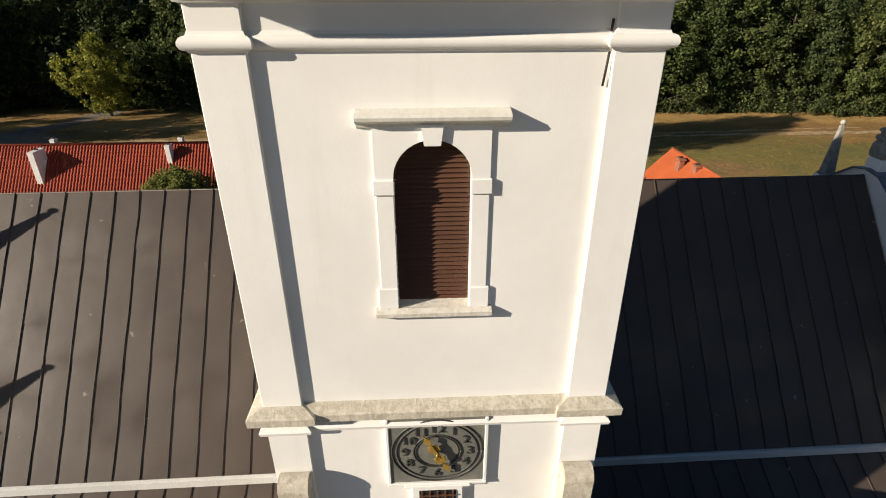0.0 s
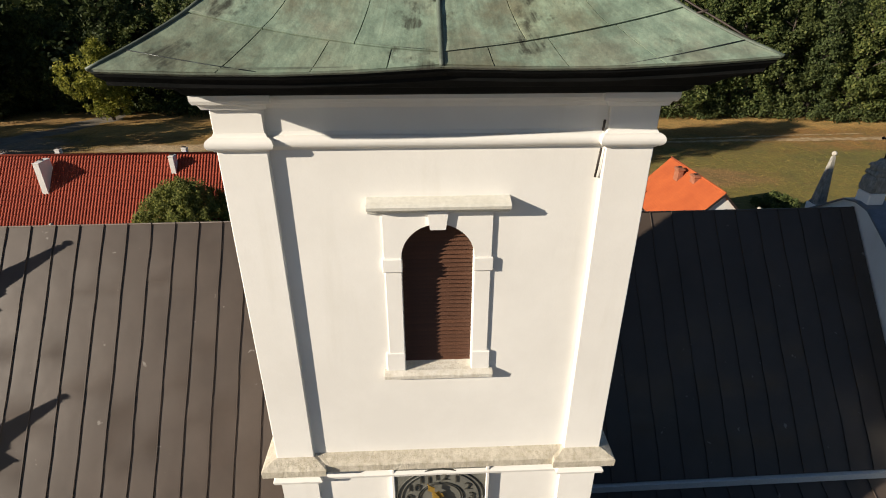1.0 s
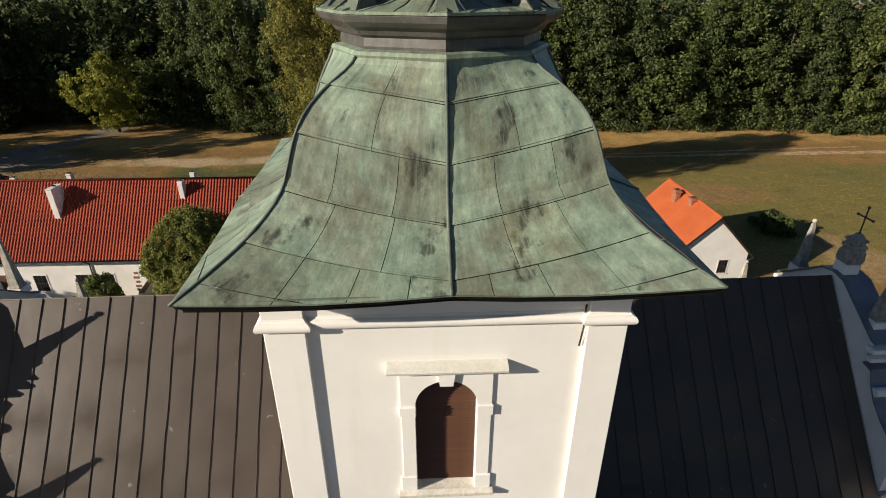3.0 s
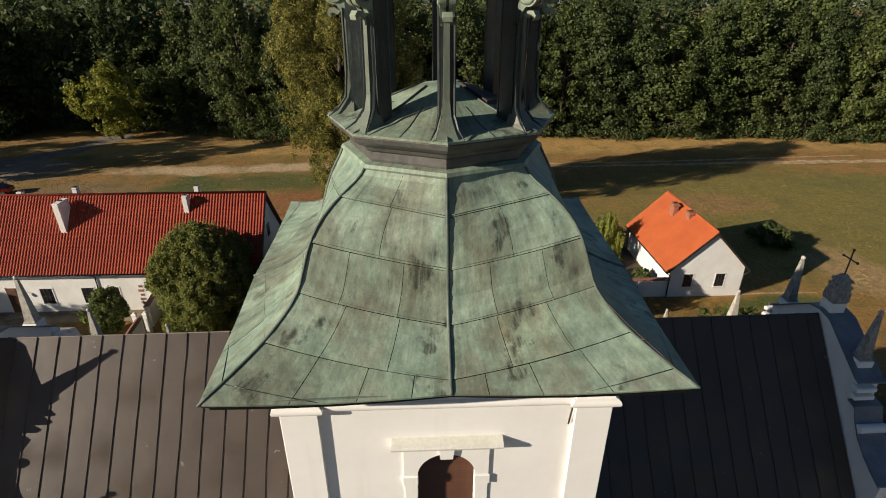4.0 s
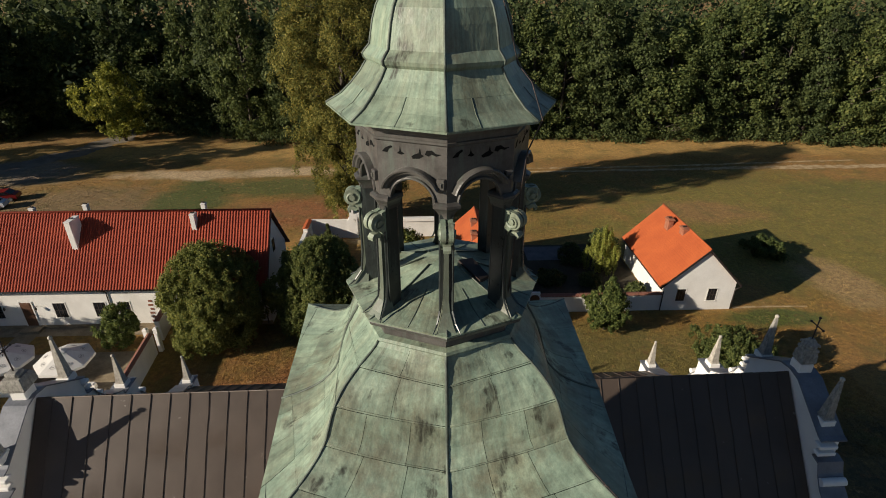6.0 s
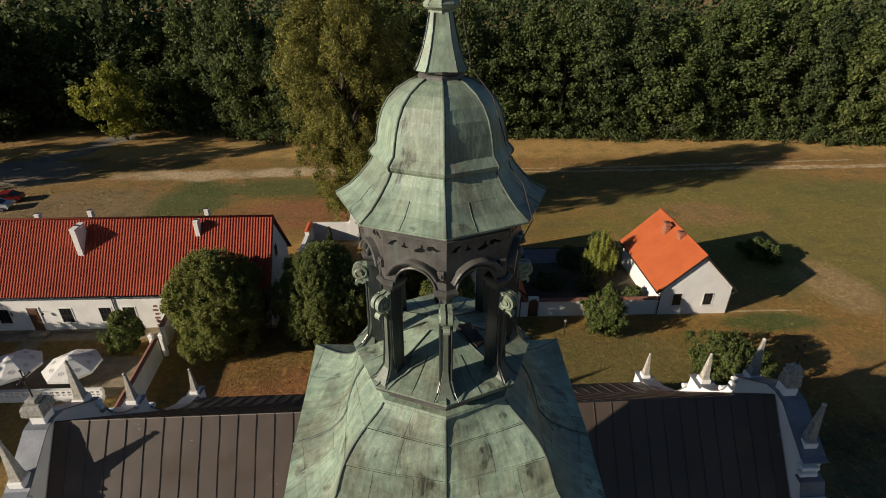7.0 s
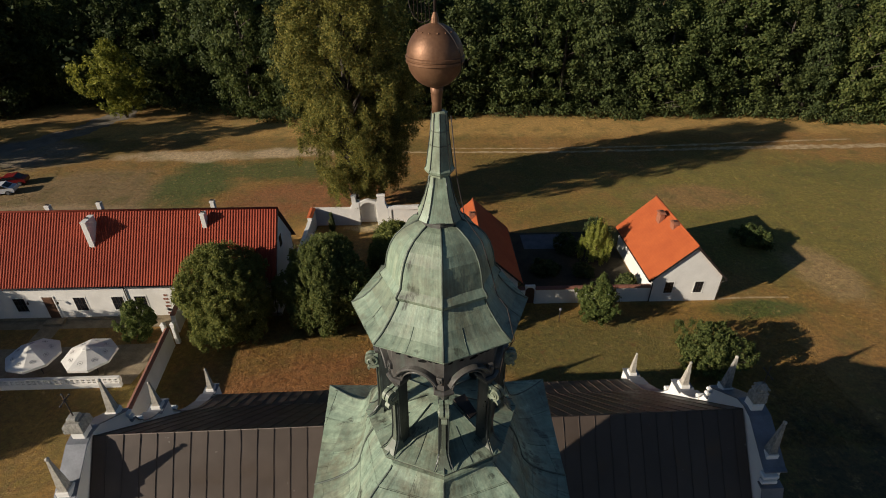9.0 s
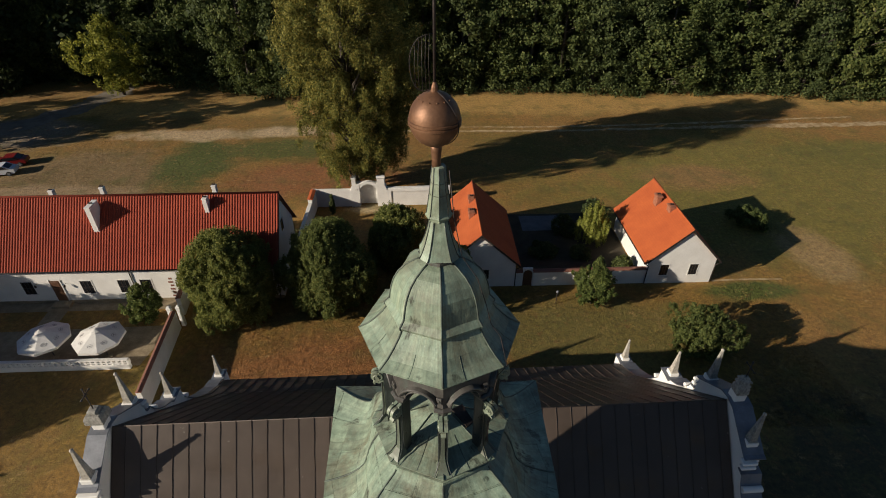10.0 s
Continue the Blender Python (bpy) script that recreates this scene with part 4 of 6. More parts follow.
# ---------------------------------------------------------------- ground
def ground_sheet():
    lo, hi = -900.0, 900.0
    xs = sorted({*np.linspace(-120, 120, 49), *np.linspace(lo, hi, 25)})
    ys = sorted({*np.linspace(-60, 160, 45), *np.linspace(lo, hi, 25)})
    verts = [(x, y, 0.0) for y in ys for x in xs]
    w = len(xs)
    faces = [(j * w + i, j * w + i + 1, (j + 1) * w + i + 1, (j + 1) * w + i) for j in range(len(ys) - 1) for i in range(w - 1)]
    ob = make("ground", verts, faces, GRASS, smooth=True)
    tagged(ob, "parched brown and green meadow of short grass", "ground", kind="structure")


ground_sheet()

# ---------------------------------------------------------------- the church
RY, RZ, FS, BS = 13.15, 16.68, 1.20, 0.93           # ridge, slopes of the front and the back
XL, XR = -12.35, 12.14
STRIP_Y = 8.76
SKEW = Matrix.Translation((0, 13.15, 0)) @ pose(0, 0, 0, 0, 0, 0.8) @ Matrix.Translation((0, -13.15, 0))   # the nave stands a little askew to the tower
church = thing("church", "white church with a brown sheet-metal roof and stepped gables", "church")
church.matrix_basis = SKEW
front_z = RZ - FS * (RY - STRIP_Y)
KICK_Y, BACK_Y, back_z = 19.8, 22.0, 9.10          # the rear slope flattens below its kick
kick_z = RZ - BS * (KICK_Y - RY)
prism("nave", [(STRIP_Y + 0.12, 0), (STRIP_Y + 0.12, front_z - 0.12), (RY, RZ - 0.16), (KICK_Y, kick_z - 0.12), (BACK_Y - 0.25, back_z), (BACK_Y - 0.25, 0)], "x", XL, XR, PLASTER, church, "white plastered nave wall")
prism("aisle", [(5.97, 0), (5.97, 9.40), (STRIP_Y + 0.12, front_z - 0.42), (STRIP_Y + 0.12, 0)], "x", XL, XR, PLASTER, church, "white plastered aisle wall")
for a, b in ((XL, XC - W - 0.01), (XC + W + 0.01, XR)):
    prism("eaves_fascia", [(STRIP_Y - 0.06, front_z - 0.24), (STRIP_Y - 0.06, front_z - 0.055), (STRIP_Y + 0.10, front_z - 0.03), (STRIP_Y + 0.10, front_z - 0.24)], "x", a, b, FASCIA, church, "white metal eaves strip")
# wing walls out of view, added with a height that shades the aisle roof
for s in (-1, 1):
    wing = [(XC + s * x, z) for x, z in ((W + 0.02, 0), (W + 0.02, 13.55), (3.6, 13.0), (5.2, 12.7), (7.0, 12.35), (8.0, 11.5), (9.4, 10.6), (11.9, 10.0), (11.9, 0))]
    prism("facade_wing", wing[::s], "y", 5.37, 5.93, PLASTER, church, "unseen white facade wall beside the tower, shades the aisle roof")
roof_front, roof_back, roof_aisle = (new(n) for n in ("front_roof", "back_roof", "aisle_roof"))
for r, lab in ((roof_front, "front roof slope of brown standing-seam sheet metal"), (roof_back, "rear roof slope of brown standing-seam sheet metal"), (roof_aisle, "lower aisle roof of brown standing-seam sheet metal")):
    r.parent = church
    tagged(r, lab)
tube("ridge_cap", [(XL, RY, RZ - 0.012), (XR, RY, RZ - 0.012)], 0.024, METAL, church, n=8)


def gable_profile(v):
    """Top of the gable parapet at the distance v from the ridge."""
    v = abs(v)
    pts = [(0, 16.82), (0.45, 16.74), (1.95, 15.72), (2.00, 15.0), (2.30, 14.95), (2.45, 14.60), (2.70, 14.25), (3.1, 13.9), (3.5, 13.65), (3.80, 13.50), (3.83, 13.32), (4.75, 13.30), (4.80, 12.50), (5.3, 11.8), (6.0, 11.0), (6.8, 10.35), (7.8, 9.7), (8.6, 9.4), (8.7, 9.22), (9.6, 9.20), (9.65, 8.0)]
    return float(np.interp(v, [p[0] for p in pts], [p[1] for p in pts]))


GY = 13.15
PROFILE_V = [0, 0.45, 1.2, 1.95, 2.00, 2.30, 2.45, 2.70, 3.1, 3.5, 3.80, 3.83, 4.75, 4.80, 5.3, 6.0, 6.8, 7.8, 8.6, 8.7, 9.6, 9.65]


def add_strip(bm, pts, x0, x1, t):
    """A bent slab of thickness t under the line of (y, z) points."""
    lo = [(y, z - t) for y, z in pts]
    add_prism(bm, pts + lo[::-1], "x", x0, x1)


def gable(x0, x1, label, drop=0.0):
    g = thing("gable_parapet", label, "parapet", (0, 0, 0), "gable parapets")
    g.matrix_basis = SKEW
    line = [(GY - v, gable_profile(v) - (drop if v > 3.8 else 0)) for v in PROFILE_V[::-1]] + [(GY + v, gable_profile(v)) for v in PROFILE_V[1:]]
    prism("parapet_wall", [(line[0][0], 0.0)] + line + [(line[-1][0], 0.0)], "x", x0 + 0.08, x1 - 0.08, PLASTER, g)
    for s in (-1, 1):
        for a, b in ((0.0, 1.95), (2.00, 2.30), (2.30, 3.80), (3.83, 4.75), (4.80, 8.6), (8.7, 9.6)):
            vs = [v for v in PROFILE_V if a <= v <= b]
            if b == 1.95:
                vs.append(2.12)
            pts = [(GY + s * v, gable_profile(min(v, b)) + 0.05 - (0.05 if v > b else 0) - (drop if s < 0 and v > 3.8 else 0)) for v in vs]
            if s < 0:
                pts = pts[::-1]
            bm = bmesh.new()
            add_strip(bm, pts, x0, x1, 0.05)
            part("coping", bm, FLASH, g, "grey zinc coping")
        for v, z, d in ((2.06, 15.42, 0.16), (2.12, 15.16, 0.12)):
            block("step_cornice", x0 - 0.04, x1 + (0.04 if x0 < 0 else -0.28), GY + s * v - d, GY + s * v + d, z, z + 0.14, PLASTER, g, bevel=0.03)
        # rolled scroll on the shoulder
        for v, z, r in ((2.62, 14.48, 0.13), (5.02, 12.4, 0.13)):
            bm = bmesh.new()
            add_prism(bm, arc(GY + s * v, z, r, 0, 348, 20), "x", x0 + 0.02, x1 - 0.02)
            part("shoulder_scroll", bm, PLASTER, g)
    return g


gable(-13.06, -12.32, "white stepped gable wall with grey zinc coping and scrolls")
gable(12.12, 12.96, "white stepped gable wall in shade with grey zinc coping", 1.3)


def obelisk(x, y, z, h, label, w=0.168, turn=0.0):
    # upper obelisks of the right gable get their shade from a darker stone
    rock = DARK_SHADE_STONE if label == DO else OBELISK
    o = thing("stone_obelisk", label, "obelisk", (x, y, z), "gable obelisks", turn=turn)
    o.matrix_basis = SKEW @ o.matrix_basis
    block("plinth", -w * 1.35, w * 1.35, -w * 1.35, w * 1.35, -0.12, 0.12, PLASTER, o, bevel=0.02)
    block("base_moulding", -w * 1.15, w * 1.15, -w * 1.15, w * 1.15, 0.12, 0.19, rock, o, bevel=0.025)
    turned("shaft", [(w * 1.30, 0.19), (w * 1.22, 0.24), (0.065, h - 0.10), (0.05, h - 0.08)], rock, o, n=4, turn=-45)
    turned("ball_finial", [(0.03, h - 0.09)] + [(0.075 * math.cos(radians(a)), h + 0.075 * math.sin(radians(a))) for a in range(-70, 71, 20)] + [(0.01, h + 0.08)], OBELISK, o, n=10, smooth=True)
    return o


LO = "weathered pale stone obelisk with a ball finial"
DO = "lichened stone obelisk on a gable shoulder, darkened for shade"
for s, v, z, h in ((-1, 1.70, 16.00, 1.66), (1, 1.75, 15.98, 1.72), (1, 4.30, 13.42, 1.45), (1, 9.15, 9.32, 1.52), (-1, 4.30, 13.42, 1.45), (-1, 9.15, 9.32, 1.52)):
    obelisk(-12.66, GY + s * v, z, h, LO)
    obelisk(12.54, GY + s * v + (0.2 if v < 2 and s < 0 else 0), z - (1.3 if s < 0 and v > 3 else 0), h, DO if abs(v) < 3 else LO)


def crest(x, label, leafy):
    c = thing("gable_crest", label, "pedestal", (x, GY, 16.84), "gable crests")
    c.matrix_basis = SKEW @ c.matrix_basis
    block("pedestal_foot", -0.24, 0.24, -0.24, 0.24, -0.2, 0.30, PLASTER, c, bevel=0.03)
    w = 0.72 if leafy else 1.0
    turned("pedestal", [(0.36 * w, 0.28), (0.47 * w, 0.36), (0.49 * w, 0.46), (0.47 * w, 0.50), (0.46 * w, 0.66), (0.36 * w, 0.78)], DARK_SHADE_STONE, c, n=4, turn=-45)
    if leafy:
        # stacked carved courses, each a little turned and broken
        turned("carved_course", [(0.27, 0.76), (0.32, 0.80), (0.31, 0.88), (0.25, 0.92)], DARK_SHADE_STONE, c, n=4, turn=-49)
        bm = bmesh.new()
        add_loft(bm, [ring(r, z, 8, -80) for r, z in ((0.23, 0.91), (0.25, 0.98), (0.23, 1.06), (0.15, 1.14), (0.09, 1.22))])
        for k in range(4):
            a = radians(45 + 90 * k)
            add_tube(bm, [(0.19 * math.cos(a) + 0.08 * math.cos(t) * math.cos(a), 0.19 * math.sin(a) + 0.08 * math.cos(t) * math.sin(a), 1.0 + 0.08 * math.sin(t)) for t in [0.5 * q for q in range(11)]], 0.032, 6)
        part("carved_volutes", bm, DARK_SHADE_STONE, c)
    if not leafy:
        block("cap_block", -0.2, 0.2, -0.2, 0.2, 0.76, 0.95, DARK_SHADE_STONE, c, bevel=0.06)
    tube("cross_shaft", [(0, 0, 0.93), (0, 0, 2.0)], 0.022, IRON, c)
    tube("cross_arm", [(0, -0.26, 1.72), (0, 0.26, 1.72)], 0.022, IRON, c)
    for dx, dz in ((-0.27, 1.72), (0.27, 1.72), (0, 2.02)):
        bm = bmesh.new()
        bmesh.ops.create_icosphere(bm, subdivisions=1, radius=0.048, matrix=Matrix.Translation((0, dx, dz)))
        part("cross_knob", bm, IRON, c)
    for a in range(4):
        d = radians(45 + 90 * a)
        if leafy:
            break
        tube("cross_ray", [(0, 0, 1.72), (0, 0.17 * math.cos(d), 1.72 + 0.17 * math.sin(d))], 0.012, IRON, c)
    return c


crest(-12.68, "weathered stone pedestal carrying a black iron cross", False)
# the right crest's shade is part of its stone colour
crest(12.50, "lichened carved stone crest, darkened for shade, carrying a black iron cross", True)


# ---------------------------------------------------------------- houses
def house_window(parent, x, y, z0, z1, w, bars=True):
    """A window in a wall that faces -y."""
    wd = new("window")
    wd.parent = parent
    wd.location = (x, y, 0)
    bm = bmesh.new()
    for x0, x1, a, b in ((-w - 0.09, w + 0.09, z1, z1 + 0.09), (-w - 0.09, -w, z0, z1), (w, w + 0.09, z0, z1)):
        add_box(bm, x0, x1, -0.03, 0.0, a, b, 0.006)
    part("surround", bm, HOUSE_WHITE, wd)
    block("sill", -w - 0.12, w + 0.12, -0.09, 0.0, z0 - 0.07, z0 - 0.003, HOUSE_WHITE, wd)
    block("pane", -w, w, -0.004, 0.0, z0, z1, GLASS, wd, bevel=0.0)
    bm = bmesh.new()
    for f in (-1, -0.34, 0.34, 1):
        add_box(bm, f * (w - 0.03) - 0.028, f * (w - 0.03) + 0.028, -0.022, -0.004, z0, z1)
    for f in (0, 0.5, 1):
        zz = z0 + 0.03 + f * (z1 - z0 - 0.06)
        add_box(bm, -w, w, -0.02, -0.004, zz - 0.02, zz + 0.02)
    part("sash", bm, IRON, wd, "dark window bars")
    return wd


def chimney(parent, x, y, z0, z1, w, d, mat, cap):
    c = new("chimney")
    c.parent = parent
    block("shaft", x - w, x + w, y - d, y + d, z0, z1, mat, c, bevel=0.02)
    block("chimney_cap", x - w - 0.025, x + w + 0.025, y - d - 0.025, y + d + 0.025, z1, z1 + 0.08, cap, c, bevel=0.02)
    for s in (-0.4, 0.4):
        block("flue", x + s * w - 0.07, x + s * w + 0.07, y - 0.08, y + 0.08, z1 + 0.12, z1 + 0.2, IRON, c, bevel=0.0)


def gable_house(name, x0, x1, y0, y1, eave, ridge, label, chimneys):
    """A house whose ridge runs along y; its gable faces -y."""
    h = thing(name, label, "house")
    xm = (x0 + x1) / 2
    prism("wall", [(x0, 0), (x1, 0), (x1, eave), (xm, ridge - 0.10), (x0, eave)], "y", y0, y1, HOUSE_WHITE, h)
    k = (ridge - eave) / (xm - x0)
    ov, t = 0.45, 0.16
    for s, xa in ((-1, x0 - ov), (1, x1 + ov)):
        za = eave - ov * k
        prism("roof_slope", [(xa, za), (xa, za + t), (xm, ridge + t), (xm, ridge)][:: (1 if s < 0 else -1)], "y", y0 - 0.22, y1 + 0.22, ORANGE, h, "bright orange clay tile slope")
        tube("gutter", [(xa - s * -0.06, y0 - 0.22, za + 0.02), (xa - s * -0.06, y1 + 0.22, za + 0.02)], 0.06, IRON, h, n=8)
        tube("downpipe", [(xa + s * 0.05, y0 - 0.15, za), (xa - s * 0.42, y0 - 0.06, za - 0.35), (xa - s * 0.42, y0 - 0.06, 0.05)], 0.045, IRON, h)
        bm = bmesh.new()
        add_prism(bm, [(xa, za - 0.10), (xa, za + t * 0.9), (xm, ridge + t * 0.9), (xm, ridge - 0.10)], "y", y0 - 0.25, y0 - 0.222)
        part("barge_board", bm, IRON, h, "dark barge board")
    tube("ridge_tiles", [(xm, y0 - 0.22, ridge + t), (xm, y1 + 0.22, ridge + t)], 0.10, ORANGE, h, n=8)
    for cx, cy in chimneys:
        chimney(h, cx, cy, ridge - 1.0, ridge + 0.20, 0.26, 0.40, CHIMNEY_BRICK, CHIMNEY_BRICK)
        block("chimney_collar", cx - 0.36, cx + 0.36, cy - 0.50, cy + 0.50, ridge + 0.08, ridge + 0.20, CHIMNEY_BRICK, h, bevel=0.02)
    return h


h2 = gable_house("garden_house", 22.35, 29.15, 41.05, 51.2, 3.05, 6.45, "white house with a bright orange tiled roof in the meadow", ((24.85, 47.6), (25.35, 45.4)))
house_window(h2, 24.05, 41.05, 1.05, 2.35, 0.42)
house_window(h2, 27.05, 41.05, 1.05, 2.35, 0.42)
h3 = gable_house("gate_house", 1.75, 8.95, 41.15, 51.6, 2.95, 6.30, "white house with an orange tiled roof behind trees", ((4.95, 48.2), (4.75, 45.4)))
house_window(h3, 5.9, 41.15, 1.0, 2.15, 0.38)

# long house with a red pantiled roof
h1 = thing("long_house", "long white house with a red pantiled roof and two white chimneys", "house")
HX0, HX1, HY0, HYR, HY1, HE, HR = -75.0, -14.05, 40.2, 44.0, 47.8, 5.08, 9.75
prism("wall", [(HY0, 0), (HY0, HE - 0.22), (HYR, HR - 0.35), (HY1, HE - 0.22), (HY1, 0)], "x", HX0, HX1, HOUSE_WHITE, h1)
block("plinth", HX0, HX1 + 0.04, HY0 - 0.06, HY0, 0, 0.35, PAVING, h1)
HK = (HR - HE) / (HYR - HY0)


def pantile_slope(y_eave, z_eave, y_ridge, z_ridge, x0, x1, name):
    """Pantiles: columns that roll, courses that overlap."""
    pitch, course = 0.25, 0.38
    cols = int((x1 - x0) / pitch)
    length = math.hypot(y_ridge - y_eave, z_ridge - z_eave)
    rows = int(length / course)
    prof = [(0.0, 0.0), (0.18, -0.014), (0.40, 0.0), (0.55, 0.036), (0.72, 0.050), (0.88, 0.032)]
    nz = Vector((0, -(z_ridge - z_eave), y_ridge - y_eave)).normalized()
    if nz.z < 0:
        nz = -nz
    verts, faces = [], []
    xs = [(c + u) * pitch + x0 for c in range(cols) for u, _ in prof] + [x0 + cols * pitch]
    hs = [h for c in range(cols) for _, h in prof] + [0.0]
    w = len(xs)
    for r in range(rows):
        for f, lift in ((r / rows, 0.045), ((r + 1) / rows, 0.0)):
            base = Vector((0, y_eave + (y_ridge - y_eave) * f, z_eave + (z_ridge - z_eave) * f))
            for x, h in zip(xs, hs):
                p = base + nz * (h + lift)
                verts.append((x, p.y, p.z))
        o = 2 * r * w
        faces += [(o + i, o + i + 1, o + w + i + 1, o + w + i) for i in range(w - 1)]
        if r:
            faces += [(o - w + i, o - w + i + 1, o + i + 1, o + i) for i in range(w - 1)]
    ob = make(name, verts, faces, RED, h1, "red pantiled slope")
    ob["kind"] = "stuff"
    return ob


pantile_slope(HY0 - 0.65, HE - 0.65 * HK, HYR, HR, HX0 - 0.3, HX1 + 0.35, "front_slope")
pantile_slope(HY1 + 0.65, HE - 0.65 * HK, HYR, HR, HX0 - 0.3, HX1 + 0.35, "rear_slope")
prism("roof_deck", [(HY0 - 0.62, HE - 0.62 * HK - 0.12), (HY0 - 0.62, HE - 0.62 * HK - 0.02), (HYR, HR - 0.02), (HY1 + 0.62, HE - 0.62 * HK - 0.02), (HY1 + 0.62, HE - 0.62 * HK - 0.12), (HYR, HR - 0.14)], "x", HX0 - 0.28, HX1 + 0.32, BRICK_CAP, h1)
tube("ridge_tiles", [(HX0 - 0.3, HYR - 0.03, HR + 0.015), (HX1 + 0.35, HYR - 0.03, HR + 0.015)], 0.11, RED, h1, n=12)
tube("gutter", [(HX0, HY0 - 0.72, HE - 0.65 * HK), (HX1 + 0.3, HY0 - 0.72, HE - 0.65 * HK)], 0.065, IRON, h1, n=8)
for x in (-28.0, -14.4):
    tube("downpipe", [(x, HY0 - 0.72, HE - 0.85), (x, HY0 - 0.07, HE - 1.35), (x, HY0 - 0.07, 0.1)], 0.05, IRON, h1)
chimney(h1, -30.45, 42.55, 6.4, 9.62, 0.24, 0.74, HOUSE_WHITE, HOUSE_WHITE)
chimney(h1, -20.35, 43.15, 7.6, 9.75, 0.20, 0.32, HOUSE_WHITE, HOUSE_WHITE)
chimney(h1, -30.9, 45.6, 7.0, 9.72, 0.20, 0.22, HOUSE_WHITE, HOUSE_WHITE)
chimney(h1, -20.3, 45.6, 7.0, 9.72, 0.20, 0.22, HOUSE_WHITE, HOUSE_WHITE)
chimney(h1, -35.9, 45.8, 7.0, 9.35, 0.22, 0.22, HOUSE_WHITE, HOUSE_WHITE)
for x in (-41.6, -37.95, -32.45, -28.95, -26.85):
    house_window(h1, x, HY0, 1.15, 2.65, 0.52)
dr = new("door")
dr.parent = h1
tagged(dr, "panelled brown wooden front door")
block("leaf", -35.75, -34.80, HY0 - 0.05, HY0, 0.30, 2.75, DOOR_WOOD, dr)
for z0 in (0.45, 1.25, 2.05):
    block("panel", -35.63, -34.92, HY0 - 0.07, HY0 - 0.05, z0, z0 + 0.6, DOOR_WOOD, dr)
block("door_surround", -34.80, -34.68, HY0 - 0.06, HY0, 0.0, 2.85, HOUSE_WHITE, dr)
block("door_surround", -35.87, -35.75, HY0 - 0.06, HY0, 0.0, 2.85, HOUSE_WHITE, dr)
block("doorstep", -36.1, -34.4, HY0 - 0.9, HY0 - 0.06, 0.0, 0.28, PAVING, dr)
for i in range(6):
    block("quoin", -24.75 + (0.12 if i % 2 else 0.0), -24.3, HY0 - 0.03, HY0, 0.5 + 0.42 * i, 0.72 + 0.42 * i, BRICK_CAP, h1, "red corner brick")
for x in (-37.0, -34.3):
    lamp = new("wall_lantern")
    lamp.parent = h1
    tube("bracket", [(x, HY0, 2.4), (x, HY0 - 0.3, 2.5)], 0.02, IRON, lamp)
    turned("lantern_body", [(0.05, 0), (0.09, 0.1), (0.10, 0.22), (0.02, 0.32)], IRON, lamp, n=6, at=(x, HY0 - 0.3, 2.15))
for y in (42.2, 45.6):
    block("gable_window", HX1, HX1 + 0.02, y - 0.3, y + 0.3, 1.3, 2.5, GLASS, h1, "dark gable window")
block("attic_window", HX1, HX1 + 0.02, 43.6, 44.4, 5.6, 6.8, GLASS, h1, "dark attic window")


# ---------------------------------------------------------------- walls, terrace, tracks
def garden_wall(name, path, h, label, cap_mat=None, cap_label="", t=0.2, over=0.10):
    g = thing(name, label, "wall")
    for (xa, ya), (xb, yb) in zip(path, path[1:]):
        d = Vector((xb - xa, yb - ya, 0))
        ang, ln = math.degrees(math.atan2(d.y, d.x)), d.length
        w = block("wall_body", 0, ln, -t, t, 0, h, HOUSE_WHITE, g)
        w.matrix_basis = pose(xa, ya, 0, 0, 0, ang)
        if cap_mat:
            n = max(1, int(ln / 0.32))
            cap = bmesh.new()
            add_prism(cap, [(-t - over, 0.0), (-t - over, 0.05), (0, 0.15), (t + over, 0.05), (t + over, 0.0)], "x", 0.01, ln / n - 0.01)
            me = bpy.data.meshes.new("coping_tile")
            bmesh.ops.recalc_face_normals(cap, faces=cap.faces)
            cap.to_mesh(me)
            cap.free()
            me.materials.append(cap_mat)
            for i in range(n):
                shared("coping_tile", me, g, pose(xa, ya, h, 0, 0, ang) @ Matrix.Translation((ln / n * i, 0, 0.003)))
    return g


gw = garden_wall("garden_wall", [(9.0, 41.3), (9.75, 41.3)], 1.75, "white garden wall with a tiled coping and a dark door", BRICK_CAP)
for a, b in ((10.75, 22.3),):
    w2 = garden_wall("garden_wall", [(a, 41.3), (b, 41.3)], 1.75, "white garden wall with a tiled coping", BRICK_CAP)
door = new("garden_door")
door.parent = gw
prism("door_leaf", [(9.80, 0.0), (10.70, 0.0), (10.70, 1.45)] + arc(10.25, 1.45, 0.45, 0, 180, 10)[1:], "y", 41.2, 41.26, DOOR_WOOD, door, "dark wooden garden door")
block("door_head", 9.75, 10.75, 41.26, 41.5, 0, 2.1, HOUSE_WHITE, door)

gate = thing("gateway", "white arched gateway with stepped shoulders in the boundary wall", "gate")
GX0, GX1, GZS = -8.02, -5.86, 2.05        # jambs and springing of the arch
prism("gate_pier", [(-9.15, 0), (-9.15, 2.36), (-9.05, 2.42), (-8.98, 2.75), (-8.90, 2.95), (-8.90, 3.9), (-8.45, 3.9), (-8.40, 3.2), (GX0, 3.2), (GX0, 0)], "y", 57.62, 58.50, HOUSE_WHITE, gate)
prism("gate_pier", [(GX1, 0), (GX1, 3.2), (-5.80, 3.3), (-5.80, 3.95), (-4.88, 3.95), (-4.88, 2.95), (-4.74, 2.75), (-4.68, 2.40), (-4.52, 2.30), (-4.52, 0)], "y", 57.62, 58.50, HOUSE_WHITE, gate)
